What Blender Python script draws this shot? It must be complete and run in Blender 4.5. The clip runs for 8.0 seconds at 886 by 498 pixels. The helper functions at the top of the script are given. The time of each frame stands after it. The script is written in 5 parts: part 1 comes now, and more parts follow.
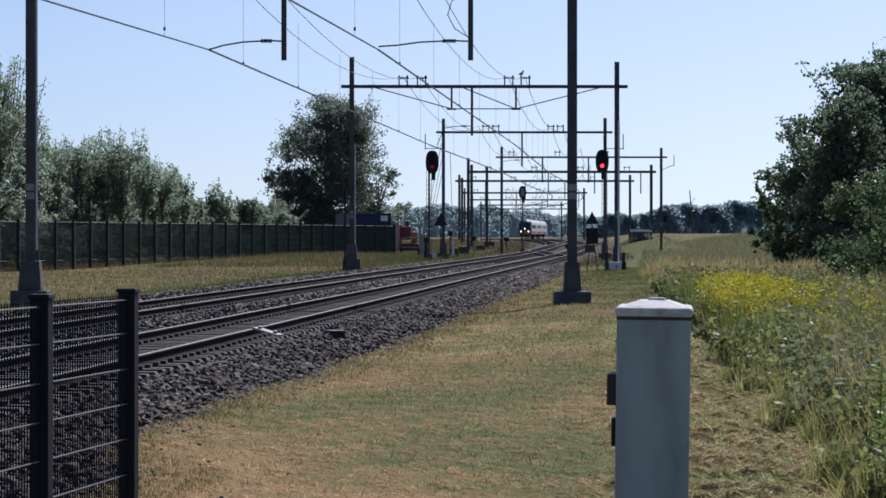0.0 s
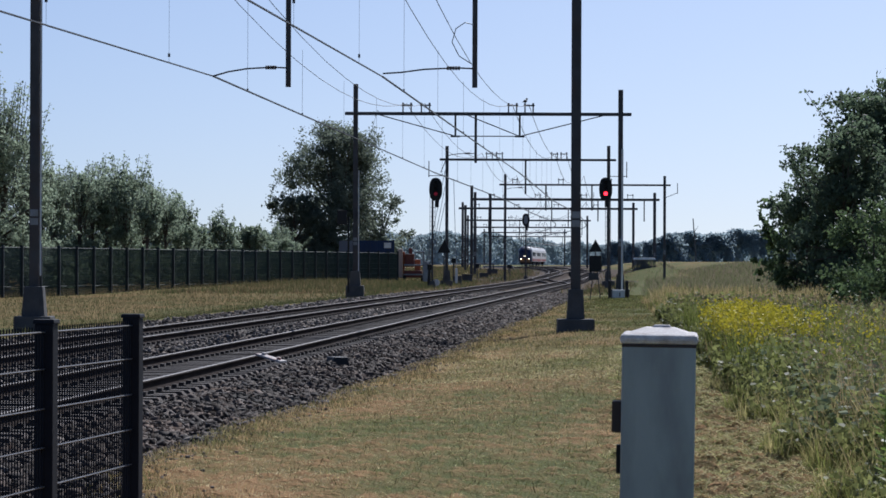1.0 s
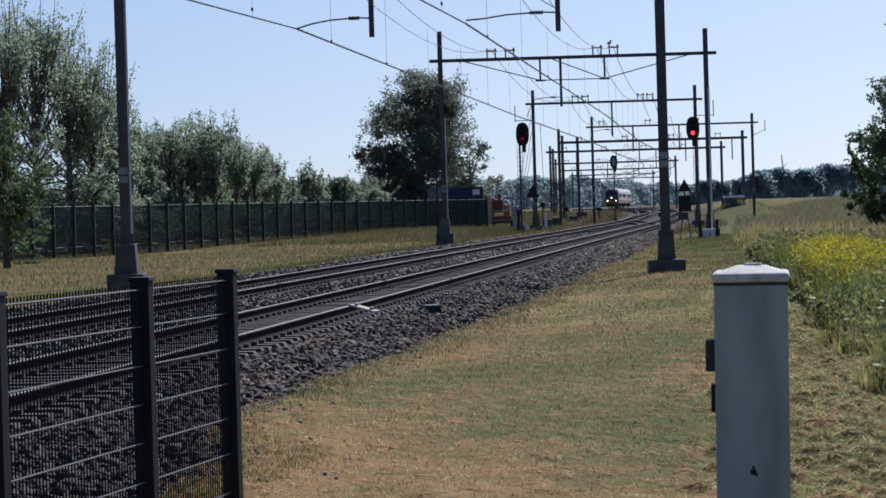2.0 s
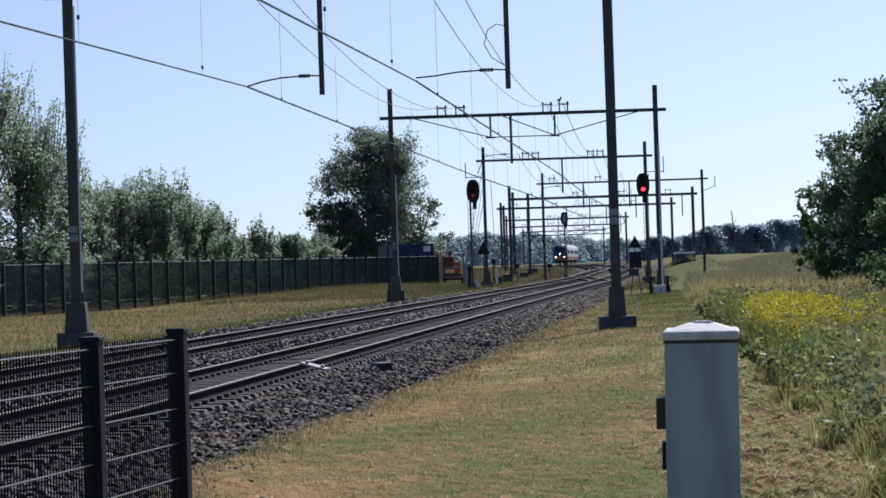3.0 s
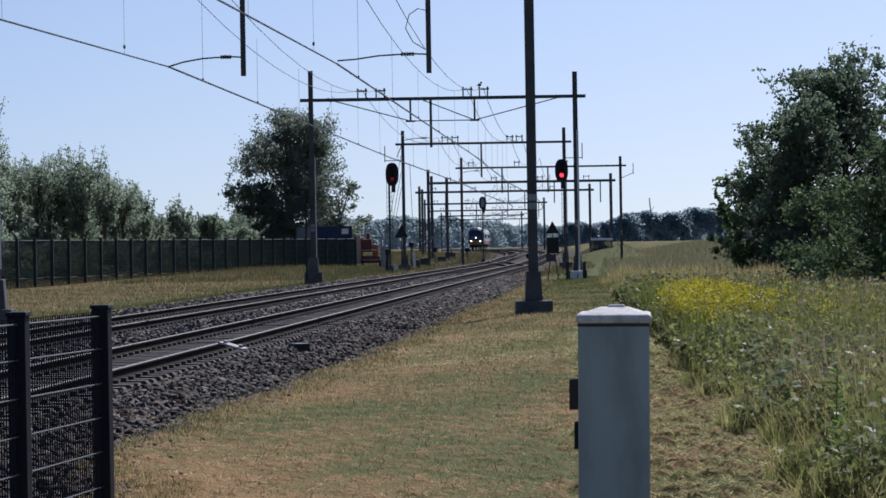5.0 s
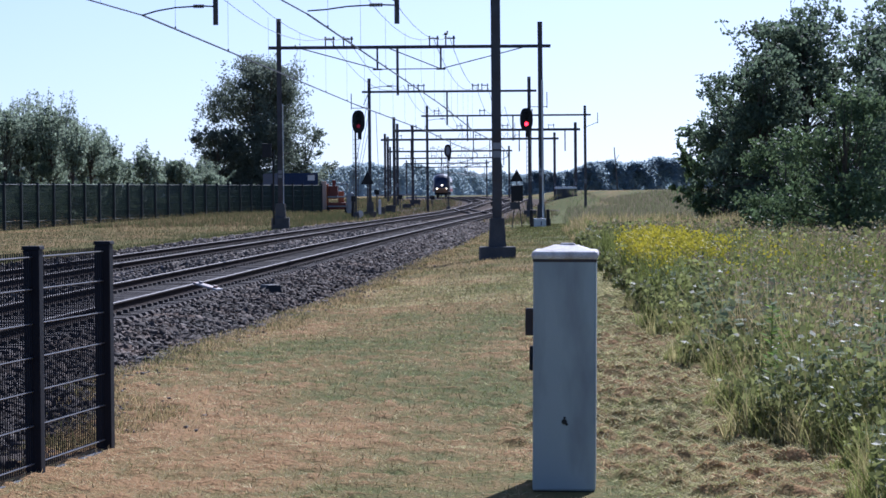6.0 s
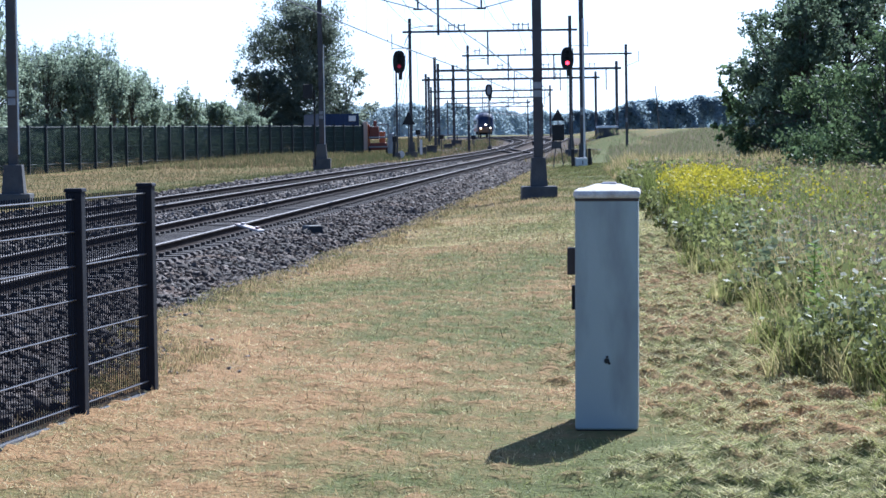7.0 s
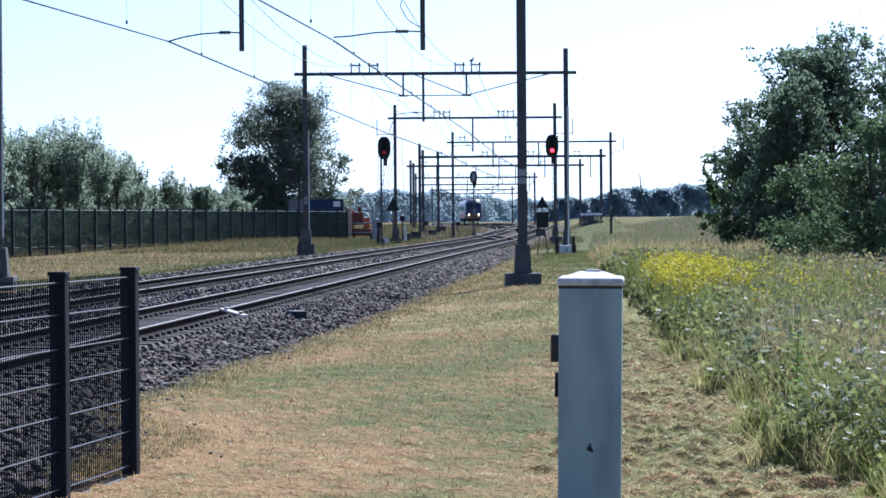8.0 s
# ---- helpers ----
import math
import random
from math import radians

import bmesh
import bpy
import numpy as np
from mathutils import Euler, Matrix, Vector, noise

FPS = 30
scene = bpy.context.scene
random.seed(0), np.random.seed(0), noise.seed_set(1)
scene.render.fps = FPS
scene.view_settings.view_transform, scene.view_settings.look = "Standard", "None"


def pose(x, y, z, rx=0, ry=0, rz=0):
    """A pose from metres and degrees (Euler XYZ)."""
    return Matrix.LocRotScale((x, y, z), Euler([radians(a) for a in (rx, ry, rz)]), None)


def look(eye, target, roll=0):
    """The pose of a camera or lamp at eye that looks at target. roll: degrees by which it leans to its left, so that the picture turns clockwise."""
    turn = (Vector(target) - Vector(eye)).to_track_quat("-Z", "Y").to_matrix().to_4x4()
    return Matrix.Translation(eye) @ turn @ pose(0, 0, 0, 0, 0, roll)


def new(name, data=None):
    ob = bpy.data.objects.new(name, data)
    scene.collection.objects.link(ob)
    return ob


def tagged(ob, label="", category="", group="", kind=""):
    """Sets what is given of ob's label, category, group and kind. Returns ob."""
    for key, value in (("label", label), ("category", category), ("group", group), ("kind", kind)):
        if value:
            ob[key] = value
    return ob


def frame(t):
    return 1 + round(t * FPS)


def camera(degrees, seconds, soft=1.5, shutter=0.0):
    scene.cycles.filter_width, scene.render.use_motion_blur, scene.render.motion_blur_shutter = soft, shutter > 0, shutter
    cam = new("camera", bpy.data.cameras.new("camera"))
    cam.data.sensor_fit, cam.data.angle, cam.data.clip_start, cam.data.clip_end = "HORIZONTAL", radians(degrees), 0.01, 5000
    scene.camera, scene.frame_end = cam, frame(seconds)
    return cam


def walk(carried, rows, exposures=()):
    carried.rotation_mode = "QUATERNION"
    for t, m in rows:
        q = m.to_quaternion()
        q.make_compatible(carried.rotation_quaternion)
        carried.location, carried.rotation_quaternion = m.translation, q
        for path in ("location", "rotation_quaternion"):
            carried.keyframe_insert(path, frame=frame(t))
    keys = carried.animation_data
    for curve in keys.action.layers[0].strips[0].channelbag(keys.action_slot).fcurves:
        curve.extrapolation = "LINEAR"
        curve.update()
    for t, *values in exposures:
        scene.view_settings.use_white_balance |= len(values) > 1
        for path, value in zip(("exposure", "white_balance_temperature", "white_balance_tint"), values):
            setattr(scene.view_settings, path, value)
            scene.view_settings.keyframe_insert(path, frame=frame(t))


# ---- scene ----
cam = camera(17.0, 8.0, soft=1.6)
PATH = [
    (0, pose(-0.001, 0.009, 1.698, 89.7561, -0.0170, -0.0033)),
    (0.1, pose(-0.000, 0.019, 1.699, 89.6949, -0.2472, -0.2159)),
    (0.2, pose(0.001, 0.029, 1.699, 89.3693, -0.4773, 0.1838)),
    (0.3, pose(0.002, 0.039, 1.700, 89.7418, -0.7074, 0.4084)),
    (0.4, pose(0.003, 0.049, 1.701, 89.7248, -0.9375, 0.3290)),
    (0.5, pose(0.004, 0.059, 1.701, 90.6145, -1.1676, 0.2384)),
    (0.6, pose(-0.000, 0.049, 1.699, 90.0910, -1.0424, 0.0141)),
    (0.7, pose(-0.004, 0.039, 1.697, 89.8395, -0.9172, 0.3891)),
    (0.8, pose(-0.008, 0.030, 1.694, 89.6714, -0.7920, 0.4157)),
    (0.9, pose(-0.012, 0.020, 1.692, 90.4257, -0.6668, -0.3163)),
    (1, pose(-0.012, 0.008, 1.694, 90.2836, -0.2176, 0.0572)),
    (1.1, pose(-0.013, -0.006, 1.694, 90.2241, 0.0727, 0.2968)),
    (1.2, pose(-0.013, -0.019, 1.695, 89.9714, 0.3630, 0.6400)),
    (1.3, pose(-0.013, -0.032, 1.695, 89.6437, 0.6533, 0.7767)),
    (1.4, pose(-0.014, -0.046, 1.695, 89.2766, 0.9436, 1.1197)),
    (1.5, pose(-0.014, -0.059, 1.696, 89.3580, 1.2339, 1.3411)),
    (1.6, pose(-0.015, -0.066, 1.696, 89.1694, 1.2357, 1.1553)),
    (1.7, pose(-0.016, -0.072, 1.696, 89.1845, 1.2375, 1.7912)),
    (2.8, pose(-0.008, -0.068, 1.710, 90.0752, 2.7504, 0.9473)),
    (3, pose(-0.012, -0.077, 1.708, 90.3320, 1.8462, 0.8296)),
    (3.2, pose(-0.011, -0.076, 1.708, 90.0472, 1.9237, 1.0674)),
    (3.4, pose(-0.011, -0.076, 1.708, 89.8631, 2.0011, 0.6222)),
    (3.5, pose(-0.010, -0.075, 1.708, 89.9270, 2.0399, 0.4644)),
    (3.6, pose(-0.011, -0.078, 1.707, 89.7808, 2.0414, 0.5750)),
    (3.8, pose(-0.014, -0.083, 1.706, 89.6593, 2.0445, 0.6111)),
    (4, pose(-0.016, -0.089, 1.704, 89.2727, 2.0475, 0.7964)),
    (4.2, pose(-0.016, -0.082, 1.705, 88.8789, 2.0495, 1.0470)),
    (4.4, pose(-0.017, -0.074, 1.707, 88.8828, 2.0515, 1.3484)),
    (4.5, pose(-0.017, -0.071, 1.707, 89.1958, 2.0524, 1.3690)),
    (4.6, pose(-0.013, -0.053, 1.708, 89.8580, 1.8091, 0.8846)),
    (4.7, pose(-0.009, -0.035, 1.708, 89.9931, 1.5657, 0.2203)),
    (5.8, pose(-0.088, -2.415, 1.680, 89.3652, 0.5726, -1.4052)),
    (6, pose(-0.088, -2.415, 1.680, 88.9500, 0.5132, -1.4417)),
    (6.2, pose(-0.088, -2.415, 1.680, 88.7799, 0.8686, -1.3110)),
    (6.3, pose(-0.088, -2.415, 1.680, 88.6404, 1.0462, -0.5483)),
    (6.4, pose(-0.088, -2.415, 1.680, 89.2254, 0.9728, -1.4150)),
    (6.5, pose(-0.088, -2.415, 1.680, 88.3580, 1.1862, -0.7887)),
    (6.6, pose(-0.088, -2.415, 1.680, 88.1560, 1.2505, -1.0277)),
    (6.8, pose(-0.088, -2.415, 1.680, 87.6555, 1.0686, -0.4321)),
    (7, pose(-0.088, -2.415, 1.680, 87.7995, 0.8867, -0.6456)),
    (7.2, pose(-0.088, -2.415, 1.680, 88.3460, 0.8252, -0.9938)),
    (7.4, pose(-0.088, -2.415, 1.680, 88.9542, 0.7638, -1.0798)),
    (7.5, pose(-0.088, -2.415, 1.680, 89.0228, 0.7330, -1.1688)),
    (7.6, pose(-0.088, -2.415, 1.680, 89.0795, 0.6722, -1.2961)),
    (7.8, pose(-0.088, -2.415, 1.680, 89.1758, 0.5506, -1.0754)),
    (8, pose(-0.088, -2.415, 1.680, 89.4635, 0.4290, -0.9482)),
]
EXPOSURES = [(0, -0.05, 5420, 15), (1.5, -0.19, 5420, 15), (3.0, 0.05, 5420, 15), (3.5, -0.14, 5420, 15), (4.7, -0.24, 5420, 15), (5.8, 0.22, 5100, 22), (6.15, 0.38, 5000, 19), (6.6, 0.76, 4950, 15), (7.0, 0.88, 4950, 14), (7.5, 0.82, 4950, 15), (8.0, 0.74, 4950, 15)]
walk(cam, PATH, EXPOSURES)

# ---------------------------------------------------------------- light
SUN_AZ = radians(20)      # from +Y towards +X
SUN_EL = radians(39.5)
world = bpy.data.worlds.new("sky")
scene.world = world
world.use_nodes = True
wn = world.node_tree.nodes
sky = wn.new("ShaderNodeTexSky")
sky.sky_type = 'NISHITA'
sky.sun_disc = False
sky.sun_elevation = SUN_EL
sky.sun_rotation = SUN_AZ
sky.air_density = 0.75
sky.dust_density = 0.9
sky.ozone_density = 1.0
wn["Background"].inputs["Strength"].default_value = 0.085
# a hazy summer sky: the lowest degrees look like those just above
sky_dir = wn.new("ShaderNodeTexCoord")
sky_lift = wn.new("ShaderNodeVectorMath")
sky_lift.operation = 'MULTIPLY_ADD'
sky_lift.inputs[1].default_value = (1, 1, 0.957)
sky_lift.inputs[2].default_value = (0, 0, 0.043)
world.node_tree.links.new(sky_dir.outputs["Generated"], sky_lift.inputs[0])
world.node_tree.links.new(sky_lift.outputs[0], sky.inputs["Vector"])
world.node_tree.links.new(sky.outputs[0], wn["Background"].inputs["Color"])
sun_data = bpy.data.lights.new("sun", 'SUN')
sun_data.energy = 5.0
sun_data.angle = radians(0.5)
sun_data.color = (1.0, 0.92, 0.77)
sun = new("sun", sun_data)
sdir = Vector((math.sin(SUN_AZ) * math.cos(SUN_EL), math.cos(SUN_AZ) * math.cos(SUN_EL), math.sin(SUN_EL)))
sun.matrix_world = look(sdir * 100, (0, 0, 0))


# ---------------------------------------------------------------- materials
def material(name, col, col2=None, rough=0.7, metal=0.0, scale=4.0, fine=60.0, bump=0.2, dist=0.01, rnd=0.0, island=0.0,
             trans=0.0, dirt=None, dirt_amt=0.4, dirt_scale=1.2, spec=0.4, streak=0.0):
    """Two-scale procedural surface in object space."""
    m = bpy.data.materials.new(name)
    m.use_nodes = True
    nt = m.node_tree
    N, L = nt.nodes, nt.links
    b = N["Principled BSDF"]
    b.inputs["Roughness"].default_value = rough
    b.inputs["Metallic"].default_value = metal
    b.inputs["Specular IOR Level"].default_value = spec
    tc = N.new("ShaderNodeTexCoord")
    n1 = N.new("ShaderNodeTexNoise")
    n1.inputs["Scale"].default_value = scale
    n1.inputs["Detail"].default_value = 5
    L.new(tc.outputs["Object"], n1.inputs["Vector"])
    n2 = N.new("ShaderNodeTexNoise")
    n2.inputs["Scale"].default_value = fine
    n2.inputs["Detail"].default_value = 3
    L.new(tc.outputs["Object"], n2.inputs["Vector"])
    c2 = col2 or tuple(c * 0.75 for c in col)
    ramp = N.new("ShaderNodeValToRGB")
    ramp.color_ramp.elements[0].position, ramp.color_ramp.elements[1].position = 0.35, 0.65
    ramp.color_ramp.elements[0].color = (*c2, 1)
    ramp.color_ramp.elements[1].color = (*col, 1)
    add = N.new("ShaderNodeMath")
    add.operation = 'MULTIPLY_ADD'
    add.inputs[1].default_value = 0.4
    L.new(n2.outputs["Fac"], add.inputs[0])
    mul = N.new("ShaderNodeMath")
    mul.operation = 'MULTIPLY'
    mul.inputs[1].default_value = 0.6
    L.new(n1.outputs["Fac"], mul.inputs[0])
    L.new(mul.outputs[0], add.inputs[2])
    L.new(add.outputs[0], ramp.inputs["Fac"])
    out = ramp.outputs["Color"]
    if dirt:
        n3 = N.new("ShaderNodeTexNoise")
        n3.inputs["Scale"].default_value = dirt_scale
        n3.inputs["Detail"].default_value = 6
        if streak:
            mp = N.new("ShaderNodeMapping")
            mp.inputs["Scale"].default_value = (1, 1, streak)
            L.new(tc.outputs["Object"], mp.inputs["Vector"])
            L.new(mp.outputs[0], n3.inputs["Vector"])
        else:
            L.new(tc.outputs["Object"], n3.inputs["Vector"])
        r3 = N.new("ShaderNodeValToRGB")
        r3.color_ramp.elements[0].position, r3.color_ramp.elements[1].position = 0.48, 0.68
        r3.color_ramp.elements[1].color = (dirt_amt,) * 3 + (1,)
        L.new(n3.outputs["Fac"], r3.inputs["Fac"])
        mx = N.new("ShaderNodeMixRGB")
        mx.inputs["Color2"].default_value = (*dirt, 1)
        L.new(r3.outputs["Color"], mx.inputs["Fac"])
        L.new(out, mx.inputs["Color1"])
        out = mx.outputs["Color"]
    if rnd or island:
        src = N.new("ShaderNodeObjectInfo").outputs["Random"] if rnd else N.new("ShaderNodeNewGeometry").outputs["Random Per Island"]
        mr = N.new("ShaderNodeMapRange")
        k = rnd or island
        mr.inputs["To Min"].default_value, mr.inputs["To Max"].default_value = 1 - k, 1 + k
        L.new(src, mr.inputs["Value"])
        hsv = N.new("ShaderNodeHueSaturation")
        L.new(mr.outputs[0], hsv.inputs["Value"])
        L.new(out, hsv.inputs["Color"])
        out = hsv.outputs["Color"]
    L.new(out, b.inputs["Base Color"])
    if bump:
        bp = N.new("ShaderNodeBump")
        bp.inputs["Strength"].default_value = bump
        bp.inputs["Distance"].default_value = dist
        L.new(n2.outputs["Fac"], bp.inputs["Height"])
        L.new(bp.outputs[0], b.inputs["Normal"])
    if trans:
        t = N.new("ShaderNodeBsdfTranslucent")
        L.new(out, t.inputs["Color"])
        ms = N.new("ShaderNodeMixShader")
        ms.inputs[0].default_value = trans
        L.new(b.outputs[0], ms.inputs[1])
        L.new(t.outputs[0], ms.inputs[2])
        L.new(ms.outputs[0], N["Material Output"].inputs["Surface"])
    return m


def glow(name, col, strength):
    m = bpy.data.materials.new(name)
    m.use_nodes = True
    b = m.node_tree.nodes["Principled BSDF"]
    b.inputs["Base Color"].default_value = (*col, 1)
    b.inputs["Emission Color"].default_value = (*col, 1)
    b.inputs["Emission Strength"].default_value = strength
    return m


M_steel = material("weathered_mast_steel", (0.085, 0.085, 0.09), (0.05, 0.048, 0.05), 0.6, 0.3, 2, 40, 0.15, 0.005, dirt=(0.10, 0.06, 0.04), dirt_amt=0.4)
M_galv = material("galvanised_steel", (0.30, 0.31, 0.32), (0.2, 0.2, 0.21), 0.5, 0.5, 3, 60, 0.1, 0.003)
M_wire = material("copper_wire", (0.10, 0.10, 0.10), (0.07, 0.07, 0.07), 0.5, 0.6, 3, 40, 0)
M_conc = material("mast_foot_concrete", (0.10, 0.10, 0.10), (0.06, 0.06, 0.065), 0.9, 0, 2, 40, 0.5, 0.01, dirt=(0.16, 0.15, 0.13))
M_fence = material("black_coated_steel", (0.017, 0.019, 0.026), (0.012, 0.013, 0.018), 0.65, 0.0, 3, 80, 0.1, 0.002, dirt=(0.03, 0.027, 0.024), dirt_amt=0.2, spec=0.15)
M_fencewire = material("grey_coated_wire", (0.13, 0.13, 0.13), (0.09, 0.09, 0.09), 0.4, 0.2, 3, 80, 0)
M_railside = material("rusty_rail_side", (0.048, 0.035, 0.029), (0.026, 0.019, 0.016), 0.95, 0.0, 2, 60, 0.3, 0.004, spec=0.05)
M_railhead = material("polished_rail_head", (0.11, 0.10, 0.097), (0.065, 0.058, 0.055), 0.65, 0.7, 2, 60, 0.05, 0.002)
M_sleeper = material("weathered_concrete_sleeper", (0.105, 0.09, 0.08), (0.06, 0.051, 0.044), 0.92, 0, 3, 50, 0.4, 0.006, rnd=0.2, dirt=(0.09, 0.06, 0.045), dirt_amt=0.6)
M_stone_pale = material("pale_ballast_stone", (0.20, 0.175, 0.15), (0.06, 0.05, 0.043), 0.9, 0, 1.5, 40, 0.4, 0.01, island=0.55, dirt=(0.14, 0.09, 0.06), dirt_amt=0.4, dirt_scale=0.8)
M_stone = material("ballast_stone", (0.090, 0.070, 0.058), (0.020, 0.016, 0.0135), 0.9, 0, 1.5, 40, 0.4, 0.01, island=0.65, dirt=(0.12, 0.075, 0.05), dirt_amt=0.5, dirt_scale=0.8)
M_cab = material("grey_polyester_cabinet", (0.40, 0.44, 0.42), (0.36, 0.405, 0.39), 0.6, 0, 2, 120, 0.08, 0.002, dirt=(0.22, 0.235, 0.235), dirt_amt=0.8, dirt_scale=4, streak=0.35)
M_cabtop = material("lichen_stained_lid", (0.80, 0.78, 0.75), (0.55, 0.50, 0.47), 0.8, 0, 9, 90, 0.4, 0.006, dirt=(0.26, 0.19, 0.16), dirt_amt=0.75, dirt_scale=9)
M_brown = material("brown_painted_box", (0.06, 0.045, 0.04), None, 0.6, 0, 4, 80, 0.1, 0.003)
M_black = material("matt_black_paint", (0.012, 0.012, 0.013), None, 0.6, 0, 4, 80, 0.05, 0.002)
M_plate = material("scuffed_white_plate", (0.55, 0.53, 0.51), (0.36, 0.31, 0.29), 0.7, 0, 6, 40, 0.1, 0.003, dirt=(0.3, 0.12, 0.09), dirt_amt=0.8, dirt_scale=9)
M_white = material("white_paint", (0.75, 0.75, 0.74), (0.62, 0.61, 0.58), 0.6, 0, 4, 60, 0.1, 0.003)
M_red = glow("red_signal_lens", (1.0, 0.02, 0.03), 6.0)


# ---------------------------------------------------------------- mesh helpers
def part(name, bm, mat, parent=None, label="", smooth=False):
    me = bpy.data.meshes.new(name)
    bm.to_mesh(me)
    bm.free()
    if smooth:
        me.shade_smooth()
    me.materials.append(mat)
    ob = new(name, me)
    if parent:
        ob.parent = parent
    if label:
        ob["label"] = label
    return ob


def holder(name, m, label="", category="", group="", kind=""):
    e = new(name)
    e.matrix_basis = m
    return tagged(e, label, category, group, kind)


def bx(bm, c, s, rz=0.0, taper=1.0, bev=0.0):
    """A box by centre and size; taper shrinks its top."""
    r = bmesh.ops.create_cube(bm, size=1.0)
    for v in r["verts"]:
        k = taper if v.co.z > 0 else 1.0
        v.co = Vector((v.co.x * s[0] * k, v.co.y * s[1] * k, v.co.z * s[2]))
    if bev:
        es = list({e for v in r["verts"] for e in v.link_edges})
        g = bmesh.ops.bevel(bm, geom=es, offset=bev, segments=2, affect='EDGES', profile=0.5)
        vs = list({v for f in g["faces"] for v in f.verts} | {v for v in r["verts"] if v.is_valid})
    else:
        vs = r["verts"]
    rot = Matrix.Rotation(rz, 3, 'Z')
    for v in vs:
        v.co = rot @ v.co + Vector(c)
    return bm


def rod(bm, p0, p1, r0, r1=None, n=8, caps=True):
    """A tapered round bar between two points."""
    p0, p1 = Vector(p0), Vector(p1)
    r1 = r0 if r1 is None else r1
    d = (p1 - p0)
    q = d.to_track_quat('Z', 'Y').to_matrix()
    rings = []
    for p, r in ((p0, r0), (p1, r1)):
        rings.append([bm.verts.new(p + q @ Vector((r * math.cos(2 * math.pi * i / n), r * math.sin(2 * math.pi * i / n), 0))) for i in range(n)])
    for i in range(n):
        bm.faces.new((rings[0][i], rings[0][(i + 1) % n], rings[1][(i + 1) % n], rings[1][i]))
    if caps:
        bm.faces.new(rings[0][::-1])
        bm.faces.new(rings[1])
    return bm


def tube(bm, pts, r, n=5):
    for a, b in zip(pts[:-1], pts[1:]):
        rod(bm, a, b, r, r, n, False)
    return bm


def B():
    return bmesh.new()


def fast_mesh(name, verts, faces, mats, smooth=False, mat_index=None):
    """A mesh out of numpy arrays; faces (n, k)."""
    me = bpy.data.meshes.new(name)
    verts, faces = np.asarray(verts, np.float32), np.asarray(faces, np.int32)
    n, k = faces.shape
    me.vertices.add(len(verts))
    me.vertices.foreach_set("co", verts.ravel())
    me.loops.add(n * k)
    me.loops.foreach_set("vertex_index", faces.ravel())
    me.polygons.add(n)
    me.polygons.foreach_set("loop_start", np.arange(0, n * k, k, dtype=np.int32))
    me.polygons.foreach_set("loop_total", np.full(n, k, np.int32))
    for m in mats:
        me.materials.append(m)
    if mat_index is not None:
        me.polygons.foreach_set("material_index", np.asarray(mat_index, np.int32))
    me.update(calc_edges=True)
    me.validate()
    if smooth:
        me.shade_smooth()
    return me


# ---------------------------------------------------------------- plan
# centre line between the two tracks: X over Y
LINE = ((-60, -13.2), (-20, -10.45), (37.5, -6.47), (110, -1.45), (180, 3.4), (240, 7.56), (300, 11.7), (340, 14.2), (370, 15.5), (400, 15.95), (440, 15.5), (479, 14.8),
        (520, 14.7), (555, 15.5), (590, 17.1), (630, 19.3), (680, 23.0), (760, 30.0), (900, 44.0), (1100, 65.0), (1400, 97.0))
LY = np.array([p[0] for p in LINE], float)
LX = np.array([p[1] for p in LINE], float)
LS = np.gradient(LX, LY)


def xc(y):
    i = int(min(max(np.searchsorted(LY, y) - 1, 0), len(LY) - 2))
    h = LY[i + 1] - LY[i]
    t = (y - LY[i]) / h
    return float((2 * t**3 - 3 * t**2 + 1) * LX[i] + (t**3 - 2 * t**2 + t) * h * LS[i] + (-2 * t**3 + 3 * t**2) * LX[i + 1] + (t**3 - t**2) * h * LS[i + 1])


def slope(y):
    return (xc(y + 1) - xc(y - 1)) / 2


RAIL_Z = 0.20        # top of rail
HALF = 1.90          # half the spacing of the tracks
GAUGE = 1.46


def smooth01(a, b, v):
    t = np.clip((v - a) / (b - a), 0, 1)
    return t * t * (3 - 2 * t)


def rise(y):
    """The line climbs gently towards the station."""
    return 1.0 * smooth01(230, 480, y)


XC_Y = np.arange(-60, 1401, 4.0)
XC_X = np.array([xc(v) for v in XC_Y])


def toe_d(y):
    """Where the foot of the ballast lies, off the centre line."""
    return 4.75 + 0.25 * smooth01(30, 60, y) + 0.65 * (1 - smooth01(20.5, 24, y))


def ground_z(x, y):
    """Height of the ground, track bed left out."""
    d = x - np.interp(y, XC_Y, XC_X)
    z = 0.03 * np.sin(x * 0.7 + 0.3 * y) * np.cos(y * 0.21 + x * 0.2) + 0.015 * np.sin(2.1 * x) * np.sin(1.3 * y)
    z = z - 0.10 * (1 - smooth01(0.5, 2.6, np.abs(d - 5.2))) * smooth01(24, 40, y) * (1 - smooth01(180, 260, y))
    z = z + rise(y) - 0.3 * smooth01(5.2, 9, -d) * smooth01(40, 80, y) * (1 - smooth01(165, 215, y)) + 0.35 * smooth01(8, 14, -d) * smooth01(165, 215, y)
    z = z - 0.3 * (1 - smooth01(0.0, 0.8, np.abs(d) / (1 + 1.6 * smooth01(240, 330, y)) - toe_d(y) + 0.75))
    z = z - 0.065 * (1 - smooth01(17.5, 25, y)) * (1 - smooth01(60, 90, -y))
    z = z + 1.9 * np.exp(-((x - 20.6) / 3.2) ** 2 - ((y - 300) / 8.0) ** 2)
    z = z + 1.15 * smooth01(11, 22, d) * smooth01(160, 330, y)
    return z


